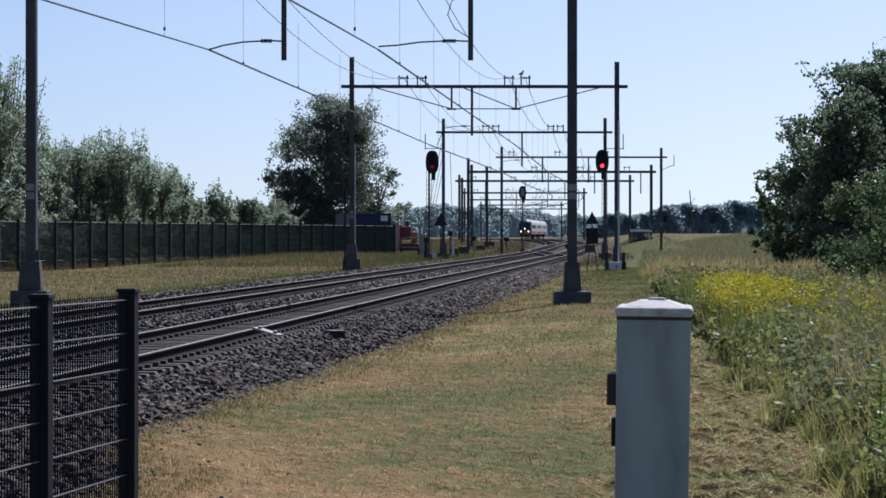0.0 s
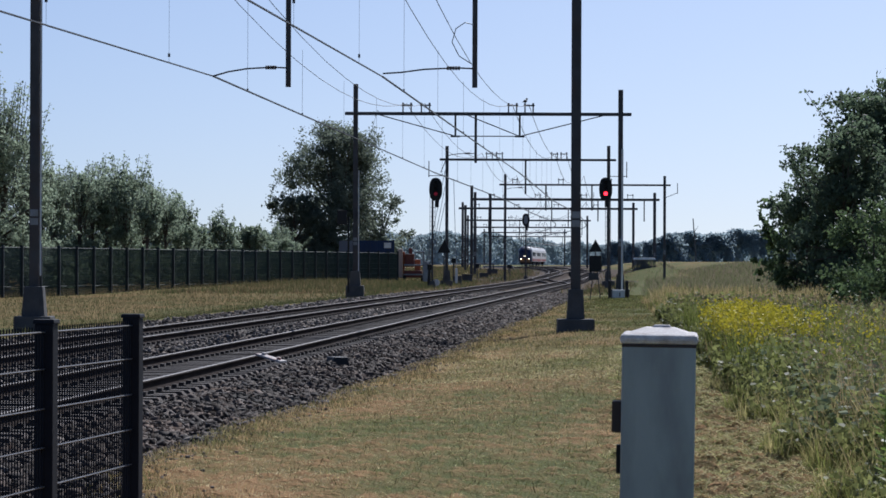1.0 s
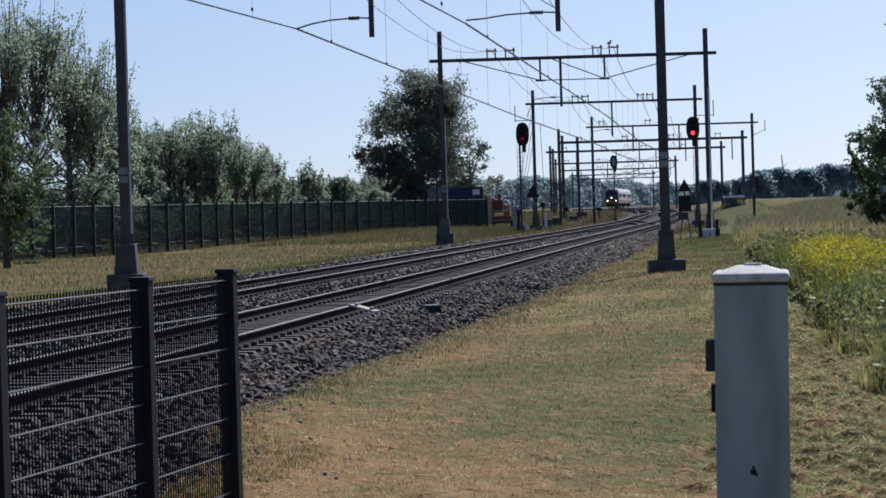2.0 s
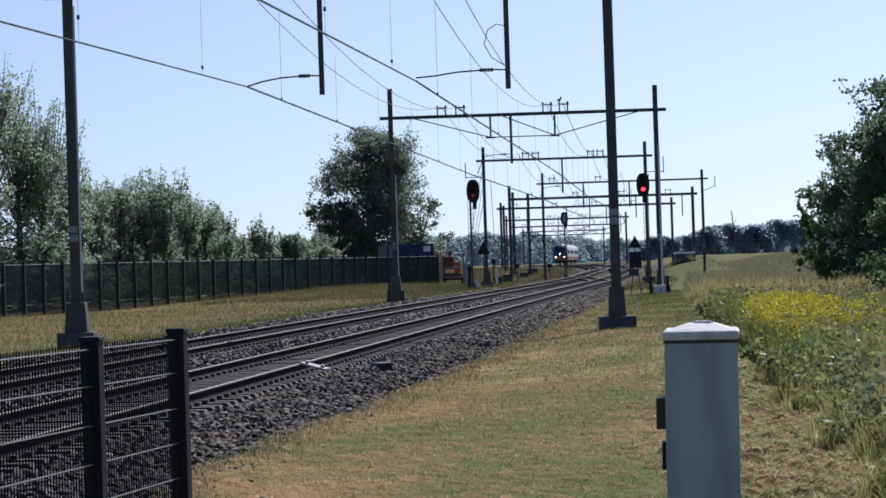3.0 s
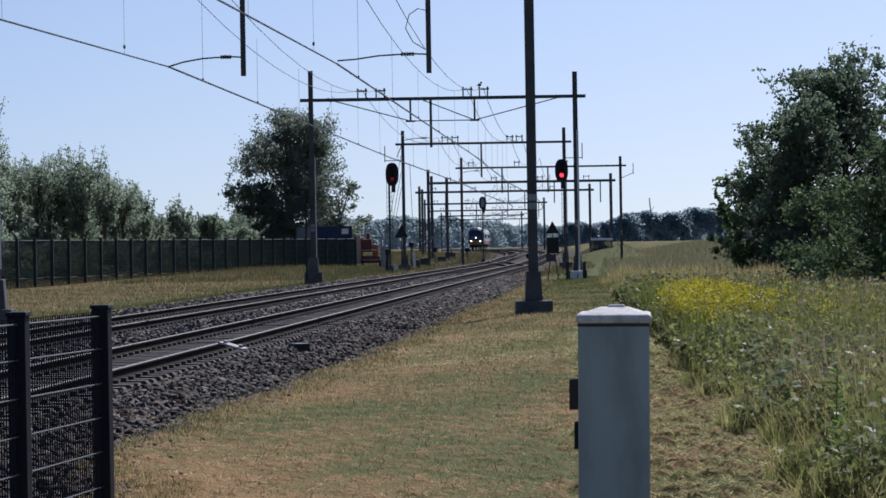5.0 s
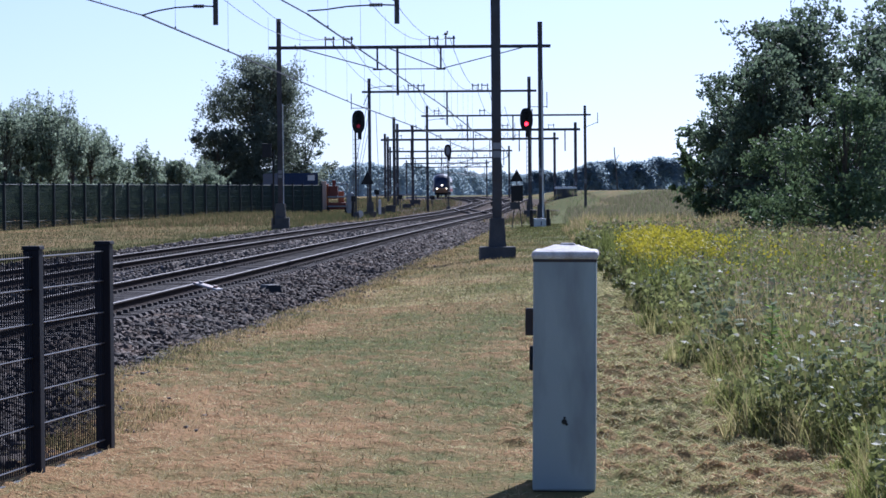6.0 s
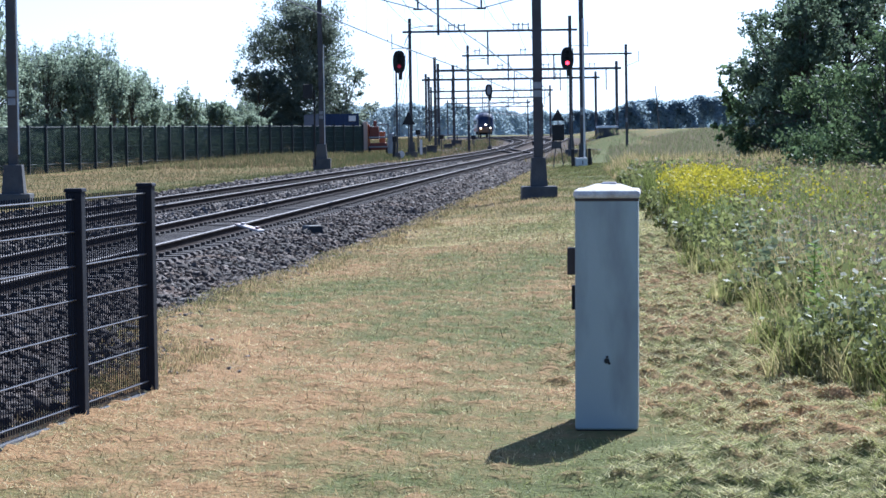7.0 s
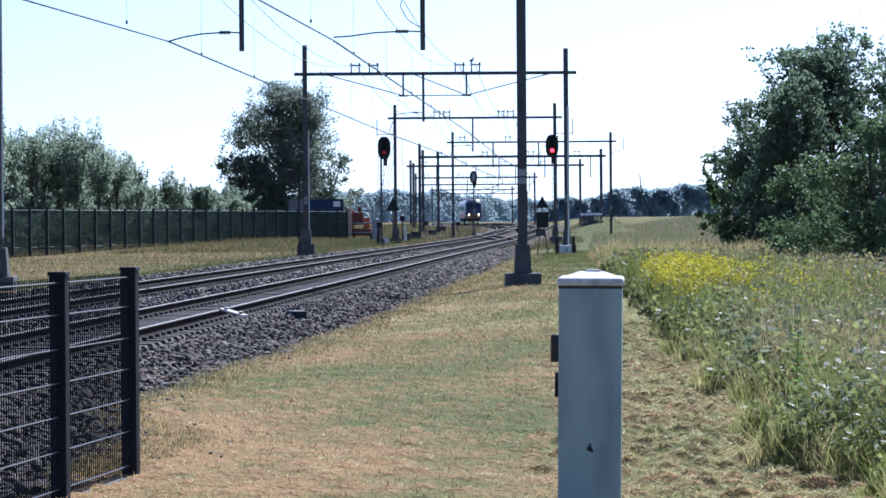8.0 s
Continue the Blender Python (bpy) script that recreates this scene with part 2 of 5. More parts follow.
# ---------------------------------------------------------------- ground
def dryness(x, y):
    """0 green, 1 straw."""
    v = 0.47 + 0.20 * np.sin(x * 1.1 + 1.3 * np.sin(y * 0.33)) * np.sin(y * 0.45 + 0.8) + 0.12 * np.sin(3.1 * x + 1.7 * y) * np.sin(2.3 * y - x)
    d = x - np.interp(y, XC_Y, XC_X)
    v = v + 0.45 * np.exp(-(((x + 1.2) / 1.5) ** 2 + ((y - 17.5) / 5.5) ** 2))
    v = v - 0.20 * np.exp(-(((x - 0.6) / 1.3) ** 2 + ((y - 31) / 6.0) ** 2))
    v = v + 0.06 * np.exp(-((d - 5.0) / 0.7) ** 2) - 0.16 * smooth01(-1.9, -1.1, x - (1.75 + 0.055 * y)) * (1 - smooth01(40, 60, y))
    v = v - 0.25 * smooth01(4, 8, x) * smooth01(20, 40, y)
    v = v - 0.14 * smooth01(5, 6.5, -d) * (1 - smooth01(9, 13, -d)) * smooth01(30, 60, y)
    v = v - 0.20 * smooth01(45, 90, y) * smooth01(5.5, 7.5, d)
    v = v + 0.30 * smooth01(9, 13, d) * smooth01(70, 110, y)
    v = v - 0.38 * (1 - smooth01(11.5, 14.8, y)) * smooth01(-0.8, 0.4, x)
    return np.clip(v, 0, 1)


def grass_material(name, green, straw, k, bump, trans):
    m = bpy.data.materials.new(name)
    m.use_nodes = True
    N, L = m.node_tree.nodes, m.node_tree.links
    b = N["Principled BSDF"]
    b.inputs["Roughness"].default_value = 0.85
    b.inputs["Specular IOR Level"].default_value = 0.03
    at = N.new("ShaderNodeAttribute")
    at.attribute_name = "dry"
    tc = N.new("ShaderNodeTexCoord")
    n1, n2 = N.new("ShaderNodeTexNoise"), N.new("ShaderNodeTexNoise")
    n1.inputs["Scale"].default_value, n1.inputs["Detail"].default_value = 1.6, 6
    n2.inputs["Scale"].default_value, n2.inputs["Detail"].default_value = 22, 4
    for n in (n1, n2):
        L.new(tc.outputs["Object"], n.inputs["Vector"])
    a1 = N.new("ShaderNodeMath"); a1.operation = 'MULTIPLY_ADD'
    a1.inputs[1].default_value, a1.inputs[2].default_value = 1.1, -0.55
    L.new(n1.outputs["Fac"], a1.inputs[0])
    a2 = N.new("ShaderNodeMath"); a2.operation = 'ADD'
    L.new(a1.outputs[0], a2.inputs[0]); L.new(at.outputs["Fac"], a2.inputs[1])
    a3 = N.new("ShaderNodeMath"); a3.operation = 'MULTIPLY_ADD'
    a3.inputs[1].default_value = 0.9
    L.new(n2.outputs["Fac"], a3.inputs[0])
    a4 = N.new("ShaderNodeMath"); a4.operation = 'SUBTRACT'
    a4.inputs[1].default_value = 0.45
    L.new(a2.outputs[0], a4.inputs[0]); L.new(a4.outputs[0], a3.inputs[2])
    r = N.new("ShaderNodeValToRGB")
    e = r.color_ramp.elements
    e[0].position, e[1].position = 0.15, 0.85
    e[0].color, e[1].color = (*green, 1), (*straw, 1)
    L.new(a3.outputs[0], r.inputs["Fac"])
    out = r.outputs["Color"]
    if k:
        g = N.new("ShaderNodeNewGeometry")
        mr = N.new("ShaderNodeMapRange")
        mr.inputs["To Min"].default_value, mr.inputs["To Max"].default_value = 1 - k, 1 + k
        L.new(g.outputs["Random Per Island"], mr.inputs["Value"])
        h = N.new("ShaderNodeHueSaturation")
        L.new(mr.outputs[0], h.inputs["Value"]); L.new(out, h.inputs["Color"])
        out = h.outputs["Color"]
    L.new(out, b.inputs["Base Color"])
    if bump:
        bp = N.new("ShaderNodeBump")
        bp.inputs["Strength"].default_value, bp.inputs["Distance"].default_value = 0.9, bump
        L.new(n2.outputs["Fac"], bp.inputs["Height"]); L.new(bp.outputs[0], b.inputs["Normal"])
    if trans:
        t = N.new("ShaderNodeBsdfTranslucent")
        L.new(out, t.inputs["Color"])
        ms = N.new("ShaderNodeMixShader")
        ms.inputs[0].default_value = trans
        L.new(b.outputs[0], ms.inputs[1]); L.new(t.outputs[0], ms.inputs[2])
        L.new(ms.outputs[0], N["Material Output"].inputs["Surface"])
    return m


M_ground = grass_material("mown_turf", (0.122, 0.132, 0.046), (0.33, 0.20, 0.092), 0, 0.05, 0)
M_blade = grass_material("mown_grass_blade", (0.18, 0.19, 0.066), (0.54, 0.405, 0.215), 0.85, 0, 0.3)


def with_dry(me, vals):
    a = me.attributes.new("dry", 'FLOAT', 'POINT')
    a.data.foreach_set("value", np.asarray(vals, np.float32))
    return me


def make_ground():
    ys = np.concatenate([np.arange(-60, 5, 5.0), np.arange(5, 60, 0.4), 60 * 1.03 ** np.arange(0, 147)])
    near = np.arange(-9, 9.01, 0.35)
    far = 9.3 * 1.09 ** np.arange(0, 70)
    xs = np.concatenate([-far[::-1], near, far])
    X, Y = np.meshgrid(xs, ys)
    Xw = X + np.interp(Y, XC_Y, XC_X) * smooth01(60, 140, Y)
    Z = ground_z(Xw, Y)
    v = np.stack([Xw, Y, Z], -1).reshape(-1, 3)
    ny, nx = X.shape
    i = np.arange(ny * nx).reshape(ny, nx)
    f = np.stack([i[:-1, :-1], i[:-1, 1:], i[1:, 1:], i[1:, :-1]], -1).reshape(-1, 4)
    me = fast_mesh("ground", v, f, [M_ground], True)
    with_dry(me, dryness(v[:, 0], v[:, 1]))
    return tagged(new("ground", me), "mown trackside turf with dry straw-coloured patches", "ground", kind="structure")


make_ground()


_fr = np.random.default_rng(101)
FIELD = [(r * math.cos(a), r * math.sin(a) * 0.8, p) for r, a, p in zip(_fr.uniform(7, 34, 30), _fr.uniform(0, 6.283, 30), _fr.uniform(0, 6.283, 30))]


def relief(x, y):
    """Small lumps of the mown turf; higher among the raked cuttings by the weeds."""
    f = sum(np.cos(kx * x + ky * y + p) for kx, ky, p in FIELD) / math.sqrt(15)
    near_edge = smooth01(-2.0, -1.2, x - edge_x(y)) * (1 - smooth01(60, 80, y))
    by_cabinet = smooth01(0.35, 0.9, np.hypot((x - 0.85) * 0.8, (y - 14.1) * 0.6))
    return np.clip(f + 0.25, 0, 2.2) * (0.013 + 0.024 * near_edge) * by_cabinet


def blades(name, x, y, h, w, lean, rng, mats, dry=None, seg=1, zoff=0.0, base=None):
    """Grass blades as thin upright tapering strips, one island each."""
    n = len(x)
    a = rng.uniform(0, 2 * np.pi, n)
    la = rng.uniform(0, 2 * np.pi, n)
    z = (ground_z(x, y) + relief(x, y) * ((y < 46) & (x < edge_x(y) + 0.3)) if base is None else base) + zoff
    ux, uy = np.cos(a) * w / 2, np.sin(a) * w / 2
    lx, ly = np.cos(la) * lean * h, np.sin(la) * lean * h
    hz = h * np.sqrt(np.clip(1 - lean ** 2, 0.05, 1))
    k = 2 * (seg + 1)
    v = np.empty((n, k, 3))
    for s in range(seg + 1):
        t = s / seg
        ww = 1.0 if s == 0 else (1 - 0.85 * t)
        cx, cy, cz = x + lx * t * t, y + ly * t * t, z - 0.02 + hz * t
        v[:, 2 * s] = np.stack([cx - ux * ww, cy - uy * ww, cz], -1)
        v[:, 2 * s + 1] = np.stack([cx + ux * ww, cy + uy * ww, cz], -1)
    q = np.array([[2 * s, 2 * s + 1, 2 * s + 3, 2 * s + 2] for s in range(seg)])
    f = (np.arange(n)[:, None, None] * k + q[None]).reshape(-1, 4)
    me = fast_mesh(name, v.reshape(-1, 3), f, mats)
    with_dry(me, np.repeat(dryness(x, y) if dry is None else dry, k))
    return me


rng = np.random.default_rng(5)


def edge_x(y):
    """Where the mown strip ends and the tall weeds begin."""
    return 1.75 + 0.055 * y + 0.18 * np.sin(y * 0.9) + 0.13 * np.sin(y * 2.3 + 1) + 0.09 * np.sin(y * 5.1) + 0.3 * (1 - smooth01(13, 20, y))


def make_turf():
    """Fine skin of the nearest lawn, with its lumps."""
    ys = np.arange(9.0, 46.0, 0.05)
    u = np.linspace(0, 1, 130)
    Y, U = np.meshgrid(ys, u, indexing="ij")
    lo = np.interp(Y, XC_Y, XC_X) + toe_d(Y) - 0.1
    X = lo + (edge_x(Y) + 0.3 - lo) * U
    rel = relief(X, Y)
    fade = np.minimum(np.minimum(U / 0.04, (1 - U) / 0.04), np.minimum((Y - 9.0) / 0.5, (46 - Y) / 2.0)).clip(0, 1)
    Z = ground_z(X, Y) + rel * fade - 0.05 * (1 - fade) + 0.006
    ny, nx = X.shape
    i = np.arange(ny * nx).reshape(ny, nx)
    f = np.stack([i[:-1, :-1], i[:-1, 1:], i[1:, 1:], i[1:, :-1]], -1).reshape(-1, 4)
    me = fast_mesh("turf", np.stack([X, Y, Z], -1).reshape(-1, 3), f, [M_ground], True)
    lump = np.clip(rel / 0.03, 0, 1)
    with_dry(me, np.clip(dryness(X, Y) + 0.35 * lump - 0.12, 0, 1).ravel())
    return tagged(new("turf", me), "lumpy mown turf with raked cuttings", "ground", kind="structure")


def mown_grass():
    n = 190000
    y = 9.5 + 150 * rng.random(n) ** 2.4
    lo = np.interp(y, XC_Y, XC_X) + toe_d(y) - 0.2
    x = lo + (edge_x(y) + 0.4 - lo) * rng.random(n)
    keep = ~((np.abs(x - 1.02) < 0.24) & (np.abs(y - 14.8) < 0.6))
    x, y = x[keep], y[keep]
    n = len(x)
    w = (0.004 + 0.005 * rng.random(n)) * (0.8 + y / 30)
    h = (0.02 + 0.045 * rng.random(n) ** 2) * (1 + np.minimum(y, 40) / 60)
    d = np.clip(dryness(x, y) + rng.normal(0, 0.2, n), 0, 1)
    me = blades("mown_grass", x, y, h, w, rng.uniform(0.3, 0.95, n), rng, [M_blade], d)
    tagged(new("mown_grass", me), "short mown grass, green mixed with dry clippings", "grass", kind="stuff")


make_turf()
mown_grass()


M_hay = grass_material("drying_cuttings", (0.32, 0.335, 0.115), (0.74, 0.66, 0.39), 0.7, 0, 0.4)


def hay_clumps():
    """Raked clumps of cuttings, thickest along the weeds."""
    r = np.random.default_rng(77)
    m = 26000
    cy = 9.6 + 50 * r.random(m) ** 1.5
    side = r.random(m) < 0.55
    cy = np.where(side, np.round(cy / 0.42) * 0.42 + r.normal(0, 0.055, m), cy)
    e = edge_x(cy)
    lo = np.interp(cy, XC_Y, XC_X) + toe_d(cy) + 0.1
    cx = np.where(side, e + 0.15 - 1.7 * r.random(m) ** 1.2, lo + (e - lo) * r.random(m))
    clear = ~((np.abs(cx - 1.02) < 0.36) & (np.abs(cy - 14.8) < 0.7))
    cx, cy, side = cx[clear], cy[clear], side[clear]
    m = len(cx)
    k = 17
    gx, gy = r.normal(0, 0.10, m * k), r.normal(0, 0.05, m * k)
    x, y = np.repeat(cx, k) + gx, np.repeat(cy, k) + gy
    pile = np.repeat(np.where(side, 0.045, 0.012) * r.random(m), k) * np.exp(-(gx / 0.1) ** 2 - (gy / 0.07) ** 2)
    n = len(x)
    h = 0.03 + 0.05 * r.random(n)
    w = (0.0045 + 0.005 * r.random(n)) * (0.8 + y / 45)
    d = np.clip(np.repeat(np.where(side, r.normal(0.50, 0.26, m), dryness(cx, cy) + r.normal(0.05, 0.2, m)), k) + r.normal(0, 0.12, n), 0, 1)
    me = blades("grass_cuttings", x, y, h, w, r.uniform(0.90, 0.998, n), r, [M_hay], d, seg=1, zoff=pile + 0.01)
    tagged(new("grass_cuttings", me), "clumps of drying grass cuttings beside the weeds", "grass", kind="stuff")


hay_clumps()


def toe_tufts():
    """Weeds and brown grass that creep over the foot of the ballast."""
    r = np.random.default_rng(88)
    m = 5200
    cy = 18 + 75 * r.random(m) ** 1.5
    cx = np.interp(cy, XC_Y, XC_X) + toe_d(cy) - 0.5 + 0.95 * r.random(m) ** 0.75 + 0.2 * np.sin(cy * 0.7) + 0.1 * np.sin(cy * 1.9)
    k = 16
    x, y = np.repeat(cx, k) + r.normal(0, 0.06, m * k), np.repeat(cy, k) + r.normal(0, 0.06, m * k)
    n = len(x)
    me = blades("toe_grass", x, y, (0.03 + 0.07 * r.random(n) ** 1.6), (0.005 + 0.004 * r.random(n)) * (0.8 + y / 30), r.uniform(0.2, 0.8, n), r, [M_blade],
                np.clip(np.repeat(r.normal(0.6, 0.28, m), k), 0, 1), seg=1, base=np.maximum(ground_z(x, y), bed_z(x - np.interp(y, XC_Y, XC_X)) - 0.03))
    tagged(new("toe_grass", me), "straggling grass tufts along the foot of the ballast", "grass", kind="stuff")


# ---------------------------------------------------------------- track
# Near bed darkened for shade between stones; far bed painted pale for lit stones.
M_bed = material("gap_shaded_bed", (0.042, 0.033, 0.028), (0.016, 0.013, 0.011), 0.95, 0, 2, 18, 1.0, 0.05, dirt=(0.11, 0.075, 0.05), dirt_amt=0.3, dirt_scale=0.7, spec=0.03)
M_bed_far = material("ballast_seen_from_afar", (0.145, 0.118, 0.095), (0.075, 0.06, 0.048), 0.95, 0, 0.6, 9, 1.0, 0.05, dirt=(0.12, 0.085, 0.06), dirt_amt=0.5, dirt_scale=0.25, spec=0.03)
BED = ((-5.6, 0.0), (-4.7, 0.02), (-3.75, 0.01), (-3.3, -0.01), (-0.85, -0.01), (-0.35, 0.045), (0.35, 0.045), (0.85, -0.01), (3.2, -0.01), (3.55, 0.005), (3.75, 0.0), (4.8, -0.20), (5.3, -0.32))


def bed_z(d):
    return np.interp(d, [b[0] for b in BED], [b[1] for b in BED])


def make_bed():
    ys = np.concatenate([np.arange(-30, 120, 1.0), np.arange(120, 1300, 6.0)])
    v, f = [], []
    for y in ys:
        wide = 1 + 1.6 * float(smooth01(240, 330, y))
        for d, z in BED:
            wob = 0.12 * math.sin(y * 0.8) + 0.08 * math.sin(y * 2.1 + d) if d > 4 else 0
            v.append((xc(y) + d * wide + wob, y, z + float(rise(y)) - 0.03))
    k = len(BED)
    for i in range(len(ys) - 1):
        for j in range(k - 1):
            f.append((i * k + j, i * k + j + 1, (i + 1) * k + j + 1, (i + 1) * k + j))
    # Beyond 135 m the paler colour takes the place of lit stones.
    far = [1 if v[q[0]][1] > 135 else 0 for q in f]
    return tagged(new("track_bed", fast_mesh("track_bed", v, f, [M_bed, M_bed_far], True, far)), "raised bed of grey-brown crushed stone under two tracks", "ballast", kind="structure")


bed = make_bed()
toe_tufts()
RAIL_PROFILE = ((-0.07, -0.16), (0.07, -0.16), (0.07, -0.145), (0.012, -0.125), (0.012, -0.045), (0.036, -0.035), (0.036, -0.006), (0.028, 0.0), (-0.028, 0.0), (-0.036, -0.006),
                (-0.036, -0.035), (-0.012, -0.045), (-0.012, -0.125), (-0.07, -0.145))


def rail_mesh(path):
    """A rail swept along (x, y) points; its running surface is polished."""
    v, f, mi = [], [], []
    k = len(RAIL_PROFILE)
    for i, (x, y) in enumerate(path):
        a, b = path[max(i - 1, 0)], path[min(i + 1, len(path) - 1)]
        t = Vector((b[0] - a[0], b[1] - a[1])).normalized()
        for px, pz in RAIL_PROFILE:
            v.append((x + t.y * px, y - t.x * px, RAIL_Z + pz + float(rise(y))))
    for i in range(len(path) - 1):
        for j in range(k):
            f.append((i * k + j, i * k + (j + 1) % k, (i + 1) * k + (j + 1) % k, (i + 1) * k + j))
            mi.append(1 if j in (6, 7, 8) else 0)
    return fast_mesh("rail", v, f, [M_railside, M_railhead], False, mi)


def sleeper_mesh():
    bm = B()
    bx(bm, (0, 0, -0.06), (2.5, 0.26, 0.16), taper=0.9)
    for s in (-1, 1):
        for t in (-1, 1):
            bx(bm, (s * GAUGE / 2 + t * 0.11, 0, 0.035), (0.07, 0.14, 0.05))
    me = bpy.data.meshes.new("sleeper")
    bm.to_mesh(me)
    bm.free()
    me.materials.append(M_sleeper)
    return me


SLEEPER = sleeper_mesh()


def rail_track(label, off, y0=-30.0, y1=1200.0):
    ob = holder("railway_track", pose(0, 0, 0), label, "track", "tracks")
    ys = np.concatenate([np.arange(y0, min(400, y1), 3.0), np.arange(400, y1, 8.0)]) if y0 < 400 else np.arange(y0, y1, 8.0)
    for s in (-1, 1):
        path = [(xc(y) + off(y) + s * GAUGE / 2, y) for y in ys]
        r = new("rail", rail_mesh(path))
        r.parent = ob
    return ob


def lay_sleepers(track, off, y0, n):
    for i in range(n):
        y = y0 + i * 0.6
        s = new("sleeper", SLEEPER)
        s.parent = track
        s.matrix_basis = pose(xc(y) + off(y), y, 0.022 + float(rise(y)) + random.uniform(-0.006, 0.006), 0, 0, math.degrees(-math.atan(slope(y))) + random.uniform(-0.6, 0.6))
    # the rest, too small to pick apart
    v0 = np.array([v.co for v in SLEEPER.vertices])
    f0 = [tuple(p.vertices) for p in SLEEPER.polygons]
    V, F = [], []
    for i in range(n, n + 650):
        y = y0 + i * 0.6
        F += [tuple(a + len(V) * len(v0) for a in p) for p in f0]
        V.append(v0 + np.array([xc(y) + off(y), y, 0.022 + float(rise(y))]))
    ob = new("far_sleeper", fast_mesh("far_sleepers", np.concatenate(V), np.array(F), [M_sleeper]))
    ob.parent = track
    tagged(ob, kind="stuff")


left_off = lambda y: -HALF
right_off = lambda y: HALF
track_l = rail_track("rusty steel rails on concrete sleepers, far track", left_off)
track_r = rail_track("rusty steel rails on concrete sleepers, near track", right_off)
cross_off = lambda y: HALF - 2 * HALF * float(smooth01(225, 295, y))
rail_track("crossover between the two main tracks", cross_off, 225, 298)
straight = lambda y: -6.47 + 0.0693 * (y - 37.5)
rail_track("straight siding carrying on where the near track bends", lambda y: straight(y) - xc(y) + HALF, 330, 480)
rail_track("straight siding carrying on where the far track bends", lambda y: straight(y) - xc(y) - HALF, 330, 480)


# ---------------------------------------------------------------- catenary portals
def h_mast(bm, x, z0, z1, w=0.24, y=0.0):
    """A rolled H section, flanges across the view."""
    for s in (-1, 1):
        bx(bm, (x, y + s * w * 0.46, (z0 + z1) / 2), (w, w * 0.08, z1 - z0))
    bx(bm, (x, y, (z0 + z1) / 2), (w * 0.09, w * 0.84, z1 - z0))
    bx(bm, (x, y, z1 + 0.01), (w * 1.04, w * 1.04, 0.02))
    for zz in np.arange(z0 + 0.6, z1, 1.2):
        bx(bm, (x, y, zz), (w * 0.98, w * 0.84, 0.012))


def foot(p, x, z, w1=0.93, h1=0.45, w2=0.43, h2=0.75, y=0.0):
    bm = B()
    bx(bm, (x, y, z + h1 / 2 - 0.1), (w1, w1, h1 + 0.2), bev=0.03)
    bx(bm, (x, y, z + h1 + h2 / 2), (w2 * 1.05, w2 * 1.05, h2), taper=0.8, bev=0.015)
    part("foot", bm, M_conc, p)


def insulator_pair(p, x, z, wide=0.42, high=0.4):
    """An upright bracket on the beam that carries feeder wires."""
    bm = B()
    for s in (-1, 1):
        rod(bm, (x + s * wide / 2, 0, z), (x + s * wide / 2, 0, z + high), 0.036, n=6)
        rod(bm, (x + s * wide / 2, 0, z + high), (x + s * wide / 2, 0, z + high + 0.1), 0.05, n=8)
    bx(bm, (x, 0, z + high - 0.03), (wide + 0.16, 0.07, 0.07))
    part("feeder_bracket", bm, M_steel, p)


def drop_post(p, x, z0, z1, arm=0.0, arm_z=0.0):
    bm = B()
    bx(bm, (x, 0, (z0 + z1) / 2), (0.13, 0.13, z1 - z0), bev=0.008)
    dp = part("drop_post", bm, M_steel, p)
    if arm:
        bm = B()
        pts = [(x, 0, z0 + 0.48), (x + arm * 0.2, 0, z0 + 0.50), (x + arm * 0.55, 0, z0 + 0.46), (x + arm * 0.8, 0, z0 + 0.38), (x + arm, 0, arm_z)]
        tube(bm, pts, 0.022, 6)
        part("registration_arm", bm, M_steel, dp)
        bm = B()
        for k in range(5):
            rod(bm, (x + arm * (0.16 + 0.03 * k), 0, z0 + 0.49), (x + arm * (0.185 + 0.03 * k), 0, z0 + 0.495), 0.05, n=10)
        part("insulator", bm, M_brown, dp)


def portal(y, xl, xr, zl, zr, beam, tl, tr, label, over=0.55, w=0.24, feet=True, beam_h=0.16, rz=0.0):
    p = holder("catenary_portal", pose(0, y, 0, 0, 0, 0), label, "portal", "overhead line portals")
    for x, z, t in ((xl, zl, tl), (xr, zr, tr)):
        bm = B()
        h_mast(bm, x, z + (1.1 if feet else -0.1), t, w)
        m = part("mast", bm, M_steel, p)
        if feet:
            foot(p, x, z, w2=0.43 if x > xl else 0.56)
        bm = B()
        bx(bm, (x, -w * 0.5 - 0.006, 2.72), (0.2, 0.008, 0.17))
        bx(bm, (x, -w * 0.5 - 0.006, 2.94), (0.2, 0.008, 0.17))
        part("number_plate", bm, M_galv, m, "grey enamel plates with illegible marks")
    bm = B()
    L = xr - xl + 2 * over
    for s in (-1, 1):
        bx(bm, ((xl + xr) / 2, s * 0.12, beam), (L, 0.09, beam_h))
    for x in np.arange(xl, xr, 0.9):
        bx(bm, (x, 0, beam), (0.06, 0.18, beam_h * 0.7))
    part("beam", bm, M_steel, p)
    return p


LAB = "dark weathered steel overhead line portal on concrete feet"
P1 = portal(75, -10.42, 3.27, -0.12, -0.14, 8.88, 8.8, 8.8, LAB, over=0.62)
drop_post(P1, -4.02, 6.15, 8.8, -1.9, 6.42)
drop_post(P1, 0.70, 6.15, 8.8, -2.33, 6.5)
bm = B()
rod(bm, (-10.25, -0.16, 1.35), (-10.25, -0.16, 8.6), 0.022, n=8)
part("cable_pipe", bm, M_white, P1, "pale plastic cable pipe")

